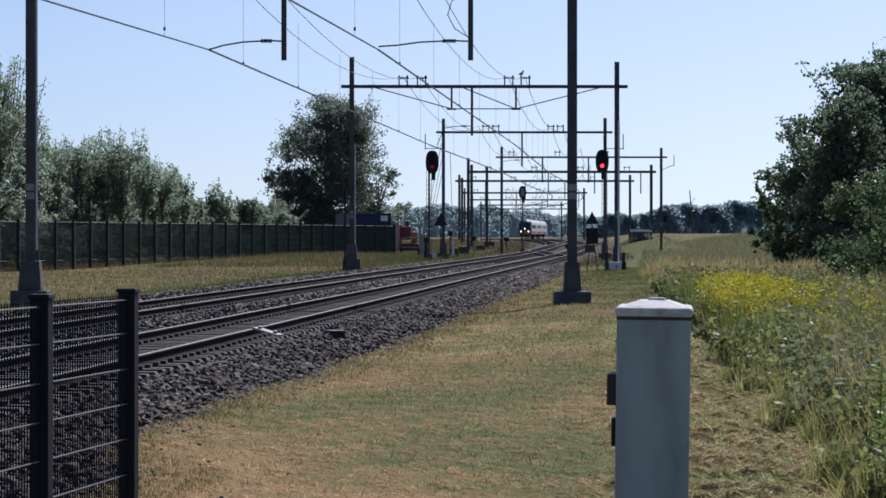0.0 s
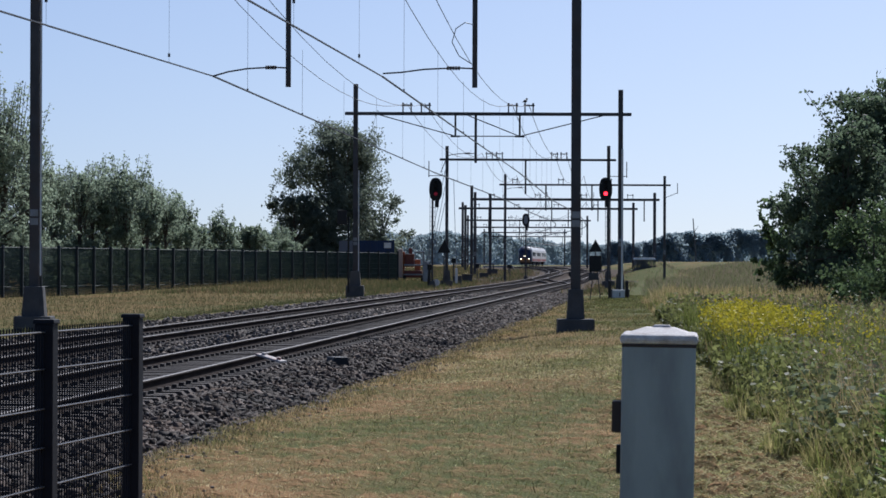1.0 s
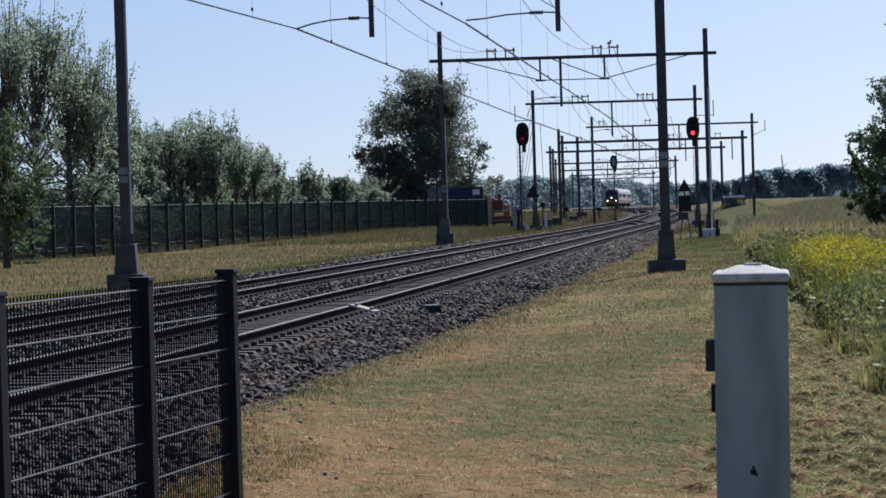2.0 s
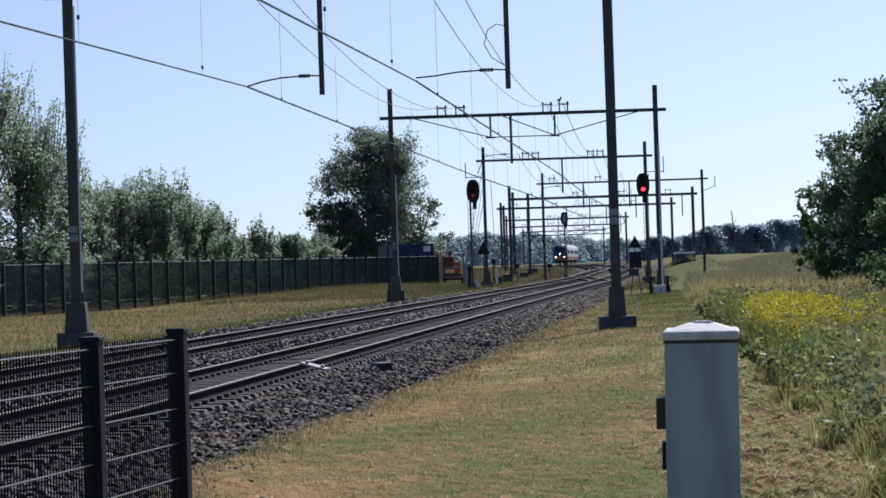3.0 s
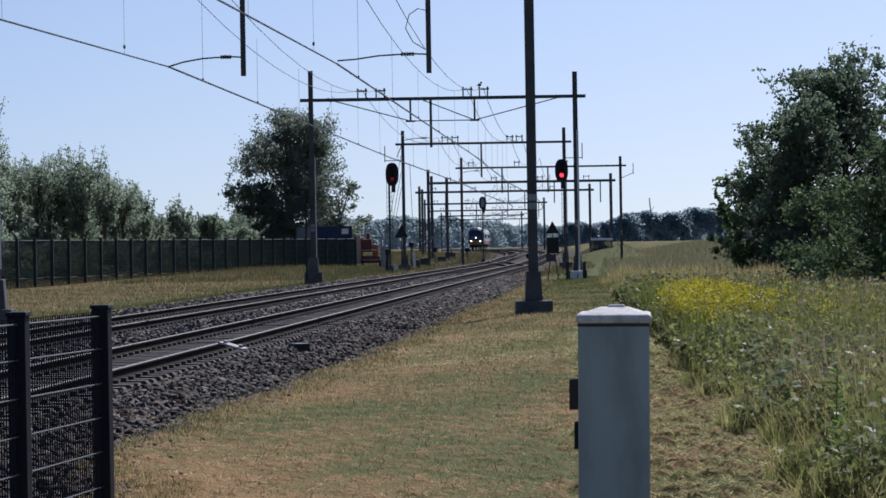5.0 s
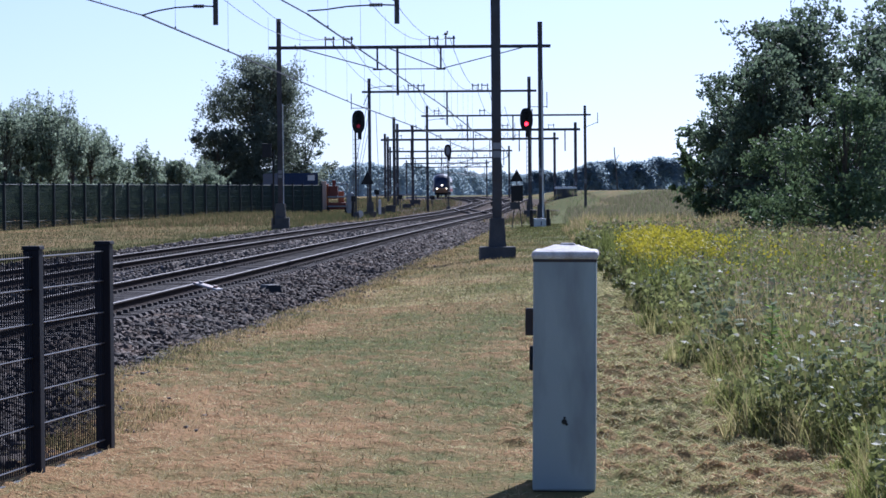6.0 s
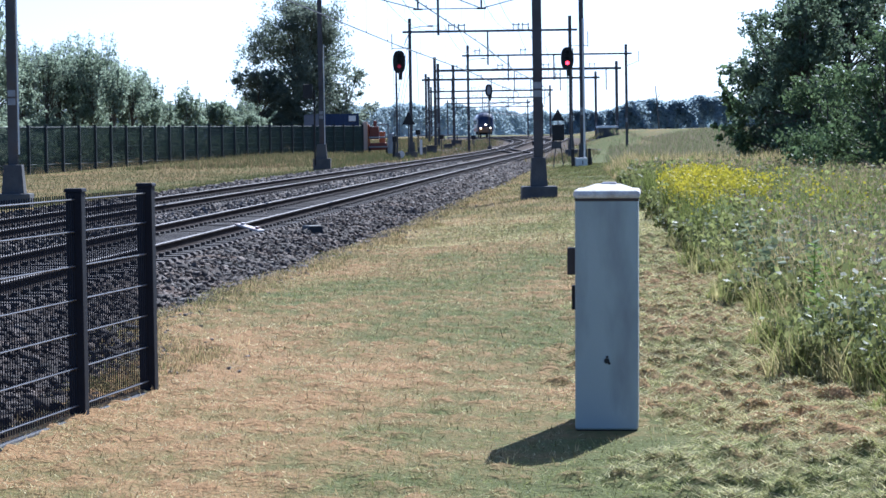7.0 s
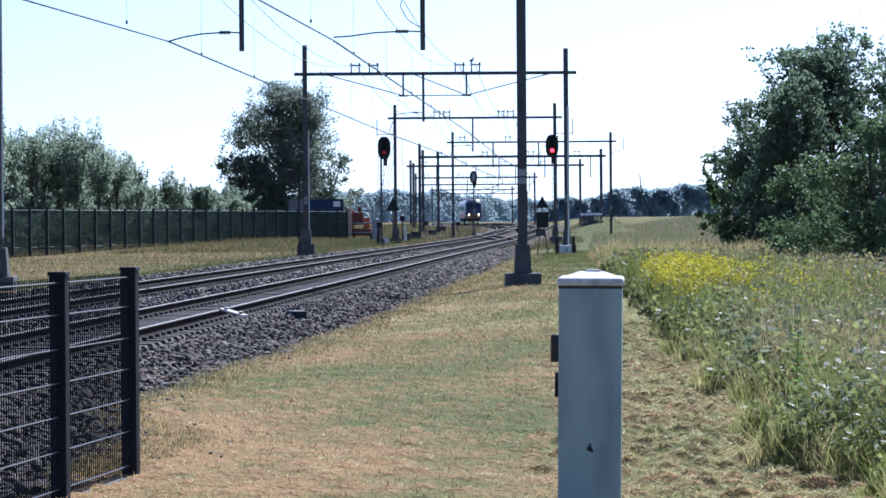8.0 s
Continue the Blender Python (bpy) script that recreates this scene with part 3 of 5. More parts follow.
bm = B()
tube(bm, [(0.62, 0, 6.75), (0.30, 0, 6.95), (0.12, 0, 7.3), (0.22, 0, 7.65), (0.45, 0, 7.8), (0.64, 0, 7.75)], 0.012, 5)
part("jumper_wire", bm, M_wire, P1, "thin looped jumper wire")

P2 = portal(153, -4.70, 8.98, 0.10, -0.05, 9.43, 10.93, 10.68, "dark weathered steel overhead line portal with a trussed beam")
for x in (-2.05, -1.1, 3.4, 4.25):
    insulator_pair(P2, x, 9.5)
for a, b in (((-3.6, 9.4), (0.45, 8.28)), ((0.45, 8.28), (3.77, 8.28)), ((3.77, 8.28), (8.3, 9.42)), ((3.77, 8.28), (1.1, 9.35))):
    bm = B()
    rod(bm, (a[0], 0, a[1]), (b[0], 0, b[1]), 0.03, n=6)
    part("truss_rod", bm, M_steel, P2)
for x in (0.45, 3.77):
    bm = B()
    bx(bm, (x, 0, 8.85), (0.1, 0.1, 1.1))
    bx(bm, (x, 0, 8.27), (0.5, 0.14, 0.09), bev=0.02)
    part("hanger", bm, M_steel, P2)
drop_post(P2, 1.50, 6.9, 9.4, -1.8, 6.4)
bm = B()
rod(bm, (-4.52, -0.16, 1.2), (-4.52, -0.16, 6.5), 0.024, n=8)
part("cable_pipe", bm, M_white, P2, "pale plastic cable pipe")

P3 = portal(221, 0.04, 12.09, 0.0, 0.0, 9.46, 10.45, 10.5, LAB)
for x in (3.2, 3.95, 8.05, 8.75):
    insulator_pair(P3, x, 9.53)
drop_post(P3, 5.9, 6.9, 9.4, -1.8, 6.4)
for pp, x, s in ((P3, 0.04, -1), (P3, 12.09, 1)):
    bm = B()
    rod(bm, (x, 0, 8.25), (x + s * 1.35, 0, 8.25), 0.03, n=6)
    rod(bm, (x + s * 1.35, 0, 8.15), (x + s * 1.35, 0, 9.35), 0.035, n=6)
    part("side_arm", bm, M_steel, pp)
P4 = portal(277, 5.5, 20.4, 0.0, 0.4, 9.1, 10.05, 9.95, "wide steel portal over the station throat", feet=False)
bm = B()
rod(bm, (20.4, 0, 7.9), (21.6, 0, 8.4), 0.03, n=6)
rod(bm, (21.6, 0, 8.3), (21.6, 0, 9.3), 0.035, n=6)
part("side_arm", bm, M_steel, P4)
drop_post(P4, 9.3, 6.7, 9.1)
drop_post(P4, 13.6, 6.7, 9.1)
for x in (6.4, 10.7, 15.2):
    insulator_pair(P4, x, 9.2)
for y, xl, xr, bz in ((340, 3.3, 23.9, 9.1), (396, 2.2, 25.0, 9.1), (504, 3.7, 24.0, 9.1), (600, 6, 26, 9.1), (700, 9, 28, 9.1), (800, 12, 36, 9.1)):
    P = portal(y, xl, xr, 0.1, 0.3, bz, bz + 0.8, bz + 0.8, "steel portal over several tracks far down the line", feet=False, w=0.32, beam_h=0.28)
    for x in np.arange(xl + 3.5, xr, 5.3):
        drop_post(P, float(x), 6.6, bz)
        insulator_pair(P, float(x) - 1.6, bz + 0.1, 0.6, 0.45)
M_UP = ((829, 300, 9.6), (862, 330, 9.5), (818, 360, 8.8))
for px, y, z in M_UP:
    bm = B()
    x = (px - 784) * y / 5246
    h_mast(bm, 0, 0, z, 0.3)
    tagged(part("line_mast", bm, M_steel), "single dark steel line mast", "mast", "line masts").matrix_basis = pose(x, y, 0)


def wires():
    STAG = {"far": [0.3, -0.15, -0.3] + [0.18, -0.18] * 4, "near": [1.6, 0.34, 0.3] + [-0.18, 0.18] * 4}
    spans = [-10, 75, 153, 221, 277, 340, 396, 504, 600, 700, 800]
    for off, name in ((-HALF, "far"), (HALF, "near")):
        ob = holder("overhead_line", pose(0, 0, 0), "contact wire with thin droppers over the %s track" % name, "overhead line", "overhead lines")
        bm, bd = B(), B()
        for i, (a, b) in enumerate(zip(spans[:-1], spans[1:])):
            r = 0.012 + 0.00006 * a if a > 0 else 0.012
            pa, pb = [], []
            for k in range(13):
                t = k / 12
                y = a + (b - a) * t
                x = xc(y) + off + STAG[name][i] * (1 - t) + STAG[name][i + 1] * t
                pa.append((x, y, 6.42 - (75 - y) * 0.02 if y < 75 else 6.42))
                pb.append((x, y, (9.95 if a > 75 else 9.3 + 0.65 * t if a == 75 else 9.3) - 1.3 * (1 - (2 * t - 1) ** 2)))
                if 0 < k < 12 and k % 2 and a < 200:
                    rod(bd, pa[-1], pb[-1], r * 0.28, n=4, caps=False)
                    bx(bd, (x, y, 6.45), (0.05, 0.05, 0.08))
            tube(bm, pa, r * 1.6, 5)
        part("wire", bm, M_wire, ob)
        tagged(part("dropper", bd, M_wire, ob), kind="stuff")
    # feeder wires on the beam brackets
    ob = holder("feeder_line", pose(0, 0, 0), "thin sagging messenger wires on the portal brackets", "overhead line")
    for j, o in enumerate((-3.6, -2.65, 1.85, 2.7)):
        bm = B()
        for a, b, in zip(spans[1:-1], spans[2:]):
            pts = []
            for k in range(11):
                t = k / 10
                y = a + (b - a) * t
                pts.append((xc(y) + o + ((1.25 if o < 0 else 0.45) * (1 - t) if a == 75 else 0), y, (9.95 if a > 75 else 9.3 + 0.65 * t) - 1.3 * (1 - (2 * t - 1) ** 2)))
            tube(bm, pts, 0.009 + 0.00005 * a, 4)
        pts = [(xc(75 - 85 * t) + o + (1.25 if o < 0 else 0.45), 75 - 85 * t, 9.3 - 1.3 * (1 - (2 * t - 1) ** 2)) for t in np.linspace(0, 1, 12)]
        tube(bm, pts, 0.007, 4)
        part("wire", bm, M_wire, ob)


wires()


# ---------------------------------------------------------------- near fence and cabinet
def near_fence():
    """Low double-bar mesh fence; runs from its end post towards the camera's left."""
    p2 = Vector((-1.90, 17.9, 0.0))
    p1 = Vector((-2.18, 16.1, 0.0))
    step = p1 - p2
    H = 1.36
    ob = holder("mesh_fence", pose(0, 0, 0), "low black double-bar mesh fence with square posts", "fence")
    bm = B()
    rod(bm, (0, 0, -0.01), (0, 0, 1.345), 0.0043, n=4)
    rod_mesh = bpy.data.meshes.new("upright_rod")
    bm.to_mesh(rod_mesh)
    bm.free()
    rod_mesh.materials.append(M_fence)
    posts = [p2, p1, p1 + step * 1.35, p1 + step * 2.7, p1 + step * 4.05, p1 + step * 5.4]
    ang = math.atan2(step.y, step.x)
    for i, p in enumerate(posts):
        bm = B()
        bx(bm, (p.x, p.y, H / 2 - 0.1), (0.104, 0.104, H + 0.2), ang, bev=0.006)
        po = part("post", bm, M_fence, ob)
        bm = B()
        bx(bm, (p.x, p.y, H + 0.012), (0.122, 0.122, 0.024), ang, taper=0.93, bev=0.004)
        part("cap", bm, M_fence, po)
        for z in (0.265, 0.69, 1.115):
            bm = B()
            c = p + step.normalized() * 0.07
            bx(bm, (c.x - 0.03, c.y - 0.01, z), (0.05, 0.03, 0.035), ang)
            part("clamp", bm, M_black, po)
    for i, (a, b) in enumerate(zip(posts[:-1], posts[1:])):
        d = b - a
        u = d.normalized()
        a2, b2 = a + u * 0.06, b - u * 0.06
        for z in (0.03, 0.265, 0.48, 0.69, 0.90, 1.115, 1.315):
            for s in (-1, 1):
                o = Vector((-u.y, u.x, 0)) * 0.009 * s
                bm = B()
                rod(bm, a2 + o + Vector((0, 0, z)), b2 + o + Vector((0, 0, z)), 0.005, n=5)
                part("bar", bm, M_fencewire, ob)
        n = int((b2 - a2).length / 0.05)
        for k in range(n + 1):
            q = a2 + (b2 - a2) * k / n
            w = new("upright_rod", rod_mesh)
            w.parent = ob
            w.matrix_basis = pose(q.x, q.y, 0)
        bm = B()
        bx(bm, ((a.x + b.x) / 2, (a.y + b.y) / 2, -0.105), (d.length - 0.12, 0.05, 0.13), ang, bev=0.008)
        part("concrete_kick_board", bm, M_conc, ob)
    return ob


near_fence()


def cabinet():
    """Slim trackside cable cabinet; leans a little."""
    ob = holder("cable_cabinet", pose(1.046, 14.879, 0.0, 0, 0.7, -4.7), "slim grey trackside cabinet with a weathered pitched lid", "cabinet")
    W, D, Hh = 0.362, 0.70, 1.30
    bm = B()
    bx(bm, (0, 0, Hh / 2 - 0.0125), (W, D, Hh + 0.025), bev=0.012)
    body = part("body", bm, M_cab, ob, smooth=False)
    bm = B()
    bx(bm, (0, 0, -0.065), (W * 0.96, D * 0.96, 0.09))
    part("plinth", bm, M_black, ob)
    bm = B()
    bx(bm, (0, 0, Hh - 0.005), (W + 0.004, D + 0.004, 0.016), bev=0.003)
    part("seal", bm, M_brown, ob, "dark seam under the lid")
    bm = B()
    bx(bm, (0, 0, Hh + 0.026), (W + 0.022, D + 0.022, 0.05), bev=0.02)
    r = bmesh.ops.create_cone(bm, segments=4, radius1=(W + 0.0) * 0.66, radius2=0.10, depth=0.035, cap_ends=True)
    for v in r["verts"]:
        v.co = Matrix.Rotation(radians(45), 3, 'Z') @ v.co
        v.co.y *= D / W
        v.co.z += Hh + 0.062
    bx(bm, (0.01, 0, Hh + 0.082), (0.11, 0.09, 0.02), taper=0.7, bev=0.006)
    part("lid", bm, M_cabtop, ob, "pale lid stained by lichen")
    bm = B()
    bx(bm, (-W / 2 - 0.022, -0.22, 0.94), (0.05, 0.12, 0.155), bev=0.006)
    part("lock_box", bm, M_brown, ob, "brown lock housing")
    bm = B()
    bx(bm, (-W / 2 - 0.010, -0.22, 0.73), (0.025, 0.08, 0.14), bev=0.004)
    part("hinge", bm, M_black, ob)
    bm = B()
    rod(bm, (0.0, -D / 2 + 0.01, 0.372), (0.0, -D / 2 - 0.004, 0.372), 0.019, 0.016, 7)
    rod(bm, (0.014, -D / 2 + 0.01, 0.358), (0.014, -D / 2 - 0.003, 0.358), 0.011, 0.009, 5)
    rod(bm, (0.002, -D / 2 + 0.01, 0.395), (0.002, -D / 2 - 0.003, 0.395), 0.010, 0.008, 5)
    part("vent_hole", bm, M_black, ob, "dark torn spot in the front")
    return ob


cabinet()

# white plate lying across the near rail
bm = B()
bx(bm, (0, 0, 0), (0.52, 0.17, 0.03), bev=0.006)
for s in (-1, 1):
    rod(bm, (s * 0.16, 0, 0.01), (s * 0.16, 0, 0.05), 0.035, n=8)
tagged(part("track_plate", bm, M_plate), "white plate fixed beside the near rail", "plate").matrix_basis = pose(-2.72, 46.0, 0.22, 0, 12, -38)
bm = B()
bx(bm, (0, 0, 0.05), (0.3, 0.5, 0.2), taper=0.8, bev=0.02)
tagged(part("track_box", bm, M_black), "small dark box on the ballast shoulder", "box").matrix_basis = pose(-1.8, 49, 0.0, 0, 0, 20)


# ---------------------------------------------------------------- signals and signs
def oval(bm, c, w, h, d, n=20):
    """An upright rounded plate facing the camera side."""
    ring = []
    for k in range(n):
        a = 2 * math.pi * k / n
        x = math.copysign(abs(math.cos(a)) ** 0.75, math.cos(a)) * w / 2
        z = math.copysign(abs(math.sin(a)) ** 0.85, math.sin(a)) * h / 2
        ring.append((x, z))
    f = [bm.verts.new((c[0] + x, c[1] - d / 2, c[2] + z)) for x, z in ring]
    b = [bm.verts.new((c[0] + x, c[1] + d / 2, c[2] + z)) for x, z in ring]
    bm.faces.new(f)
    bm.faces.new(b[::-1])
    for k in range(n):
        bm.faces.new((f[(k + 1) % n], f[k], b[k], b[(k + 1) % n]))


def signal(x, y, zc_, lit, label, w=0.92, h=1.62, pole_dx=0.0, back=False, ground=0.0):
    ob = holder("railway_signal", pose(x, y, 0), label, "signal", "signals")
    bm = B()
    rod(bm, (pole_dx, 0.1, ground), (pole_dx, 0.1, zc_), 0.07, n=10)
    part("post", bm, M_steel, ob)
    bm = B()
    oval(bm, (0, 0, zc_), w, h, 0.08)
    hd = part("head", bm, M_black, ob)
    if back:
        bm = B()
        oval(bm, (0, -0.06, zc_), w * 0.5, h * 0.68, 0.05)
        part("back_box", bm, M_galv, hd)
    else:
        for k, dz in enumerate((0.42, 0.02, -0.32)):
            bm = B()
            rod(bm, (0, -0.05, zc_ + dz), (0, -0.32, zc_ + dz + 0.02), 0.15, 0.16, 12, False)
            part("hood", bm, M_black, hd)
        bm = B()
        rod(bm, (0, -0.05, zc_ - 0.32), (0, -0.075, zc_ - 0.32), 0.13, 0.11, 14)
        part("lens", bm, M_red if lit else M_dull, hd, "lit red lens" if lit else "dull red lens")
    bm = B()
    bx(bm, (0.08, 0.05, zc_ - h * 0.62), (0.28, 0.25, 0.5), bev=0.03)
    part("lower_box", bm, M_black, hd)
    bm = B()
    bx(bm, (pole_dx, 0.1, ground + 0.25), (0.5, 0.5, 0.5), taper=0.7, bev=0.03)
    part("base", bm, M_conc, ob)
    bm = B()
    for z in np.arange(ground + 0.8, zc_ - 1.2, 0.32):
        bx(bm, (pole_dx, 0.25, z), (0.36, 0.03, 0.03))
    for s in (-1, 1):
        bx(bm, (pole_dx + s * 0.18, 0.25, (ground + zc_) / 2), (0.03, 0.03, zc_ - ground - 1.0))
    part("ladder", bm, M_steel, ob)
    return ob


M_dull = glow("dim_red_lens", (0.35, 0.02, 0.04), 0.25)
signal(-0.74, 206, 6.86, False, "black oval railway signal with a dim lens", pole_dx=-0.22)
signal(11.07, 206, 6.92, True, "black oval railway signal showing red", pole_dx=0.18)
signal(8.06, 300, 6.15, False, "small signal seen from its pale back", w=0.75, h=1.3, back=True)
bm = B()
bx(bm, (0, 0, 3.85), (0.5, 0.35, 0.75), bev=0.03)
rod(bm, (0.32, 0.1, 0), (0.32, 0.1, 3.9), 0.05)
tagged(part("shunting_signal", bm, M_black), "dark box signal turned away beside the portal mast", "signal").matrix_basis = pose(-5.34, 152, 0.2)


def warning_sign():
    ob = holder("warning_sign", pose(7.55, 150, 0.1), "black triangle over a dark box on thin legs", "sign")
    bm = B()
    v = [bm.verts.new(c) for c in ((-0.34, 0, 2.22), (0.34, 0, 2.22), (0, 0, 2.86), (-0.34, 0.04, 2.22), (0.34, 0.04, 2.22), (0, 0.04, 2.86))]
    for q in ((0, 1, 2), (5, 4, 3), (0, 3, 4, 1), (1, 4, 5, 2), (2, 5, 3, 0)):
        bm.faces.new([v[i] for i in q])
    part("triangle", bm, M_black, ob)
    bm = B()
    bx(bm, (0, 0, 1.62), (0.62, 0.3, 0.82), bev=0.03)
    part("box", bm, M_black, ob)
    bm = B()
    bx(bm, (0, 0, 2.1), (0.05, 0.05, 0.4))
    part("stem", bm, M_steel, ob)
    bm = B()
    bx(bm, (-0.1, 0, 0.98), (0.5, 0.2, 0.36))
    part("counterweight", bm, M_steel, ob)
    for s in (-0.26, 0.26):
        bm = B()
        rod(bm, (s * 0.4, 0, 1.2), (s, 0, -0.2), 0.03, n=6)
        part("leg", bm, M_steel, ob)


warning_sign()
bm = B()
bx(bm, (0, 0, 0.2), (0.6, 0.5, 0.52), bev=0.03)
wb = tagged(part("marker_block", bm, M_white), "white concrete block at the foot of the mast", "block")
wb.matrix_basis = pose(8.70, 149.5, -0.05)
bm = B()
bx(bm, (0.05, -0.252, 0.22), (0.05, 0.008, 0.2))
part("mark", bm, M_black, wb)
cp = holder("cable_post", pose(9.28, 150, -0.05), "white cable pipe with dark terminal boxes by the mast", "post")
bm = B()
rod(bm, (-0.38, 0.0, 0), (-0.38, 0.0, 7.6), 0.05)
part("pipe", bm, M_white, cp)
for dx in (-0.98, -0.12):
    bm = B()
    bx(bm, (dx, 0.3, 0.45), (0.16, 0.2, 0.95), bev=0.02)
    part("terminal_box", bm, M_black, cp)
hut = holder("relay_hut", pose(20.4, 305, 0.72), "low dark relay hut with a flat white roof edge", "hut")
bm = B()
bx(bm, (0, 0, 0.7), (1.9, 3.0, 1.5), bev=0.02)
part("body", bm, M_conc, hut)
bm = B()
bx(bm, (0, 0, 1.55), (2.1, 3.3, 0.22), taper=0.97, bev=0.03)
part("roof", bm, M_white, hut, "white flat roof")
bm = B()
rod(bm, (0, 0, 0), (-0.9, 0, 11.6), 0.24, 0.12, 8)
rod(bm, (-0.62, 0, 8.0), (0.4, 0, 9.6), 0.10, 0.05, 6)
tagged(part("dead_tree", bm, M_conc), "bare leaning trunk standing over the far woodland", "tree").matrix_basis = pose(64.6, 765, 2.0)


# ---------------------------------------------------------------- far fence and yard on the left
M_darkgreen = material("dark_green_mesh", (0.010, 0.020, 0.026), None, 0.6, 0, 2, 30, 0.1, 0.002)
M_mesh = material("grey_green_wire_mesh", (0.03, 0.055, 0.055), (0.024, 0.045, 0.045), 0.6, 0, 2, 30, 0, spec=0.2)
M_blue = material("blue_container_steel", (0.013, 0.032, 0.095), (0.010, 0.025, 0.075), 0.5, 0.1, 1, 30, 0.1, 0.004)
M_orange = material("orange_machine_paint", (0.45, 0.12, 0.04), (0.32, 0.08, 0.03), 0.5, 0, 1.5, 30, 0.1, 0.004)


def far_fence():
    ob = holder("yard_fence", pose(0, 0, 0), "tall dark green bar fence round the yard", "fence")
    a, b = Vector((-34.0, 132.0, 0)), Vector((-3.9, 238.0, 0))
    d = b - a
    n = int(d.length / 2.6)
    top = 2.6
    for i in range(n + 1):
        p = a + d * i / n
        bm = B()
        bx(bm, (p.x, p.y, top / 2 - 0.15), (0.19, 0.19, top + 0.4))
        part("post", bm, M_darkgreen, ob)
    ang = math.atan2(d.y, d.x)
    for i in range(n):
        p, q = a + d * i / n, a + d * (i + 1) / n
        bm = B()
        for z in (0.3, top - 0.08):
            rod(bm, p + Vector((0, 0, z)), q + Vector((0, 0, z)), 0.02, n=4, caps=False)
        for k in range(38):
            c = p + (q - p) * (k / 38)
            rod(bm, c + Vector((0, 0, -0.3)), c + Vector((0, 0, top - 0.06)), 0.013, n=3, caps=False)
        for z in np.arange(0.1, top - 0.1, 0.4):
            rod(bm, p + Vector((0, 0, z)), q + Vector((0, 0, z)), 0.010, n=3, caps=False)
        tagged(part("panel", bm, M_mesh, ob), kind="stuff")


far_fence()


def container():
    ob = holder("container", pose(-6.75, 250, 0.2, 0, 0, 14), "blue steel shipping container behind the fence", "container")
    bm = B()
    bx(bm, (0, 0, 1.75), (3.4, 6.0, 3.3))
    part("body", bm, M_blue, ob)
    for x in np.arange(-1.4, 1.5, 0.4):
        bm = B()
        bx(bm, (x, -3.02, 1.75), (0.2, 0.06, 3.0), bev=0.01)
        part("rib", bm, M_blue, ob)
    bm = B()
    bx(bm, (1.15, -3.08, 3.0), (0.6, 0.03, 0.45))
    part("sign", bm, M_white, ob, "white notice board")
    for s in (-1.65, 1.65):
        bm = B()
        bx(bm, (s, -3.0, 1.75), (0.16, 0.16, 3.4))
        part("corner_post", bm, M_blue, ob)


container()


def yard_machine():
    ob = holder("work_machine", pose(-2.95, 250, 0.15), "rust-red and orange work wagon with a pale end frame", "machine")
    for nm, x, w, z0, z1, dep, m in (("side_board", -0.92, 0.42, 0.35, 2.75, 2.0, M_cream), ("side_stripe", -0.60, 0.16, 0.4, 2.55, 1.6, M_orange), ("tank", -0.12, 0.78, 1.25, 2.35, 2.2, M_rust),
                                     ("stack", -0.05, 0.30, 2.35, 2.85, 0.4, M_rust), ("chassis", 0.2, 1.5, 0.35, 0.95, 2.4, M_rust), ("engine_cover", 0.55, 0.5, 0.9, 1.9, 1.2, M_orange)):
        bm = B()
        bx(bm, (x, 0, (z0 + z1) / 2), (w, dep, z1 - z0), bev=0.05)
        part(nm, bm, m, ob)
    for x, z, w, h in ((1.06, 1.35, 0.16, 2.4), (0.72, 2.5, 0.8, 0.14), (0.25, 1.42, 1.7, 0.14), (0.25, 0.62, 1.7, 0.12)):
        bm = B()
        bx(bm, (x, -1.25, z), (w, 0.12, h), bev=0.02)
        part("frame_bar", bm, M_galv, ob, "pale steel frame bar")
    for x in (-0.55, 0.95):
        bm = B()
        rod(bm, (x - 0.12, -0.9, 0.32), (x + 0.12, -0.9, 0.32), 0.35, n=16)
        part("wheel", bm, M_black, ob)


def switch_stand(x, y):
    ob = holder("switch_stand", pose(x, y, float(ground_z(np.array(x), np.array(float(y)))) - 0.03), "black point lever stand with a white weight", "switch stand")
    bm = B()
    bx(bm, (0, 0, 0.08), (0.9, 0.4, 0.2), taper=0.8, bev=0.03)
    part("base", bm, M_black, ob)
    bm = B()
    rod(bm, (-0.05, 0, 0.1), (0.0, 0, 1.5), 0.14, 0.09, 8)
    bx(bm, (0, 0, 1.5), (0.32, 0.3, 0.4), bev=0.04)
    part("lantern_post", bm, M_black, ob)
    bm = B()
    rod(bm, (0.45, -0.25, 0.42), (0.45, -0.05, 0.42), 0.26, 0.22, 10)
    part("weight", bm, M_white, ob, "white painted lever weight")
    bm = B()
    rod(bm, (0.1, -0.1, 0.3), (0.45, -0.1, 0.42), 0.04, n=6)
    part("lever", bm, M_steel, ob)


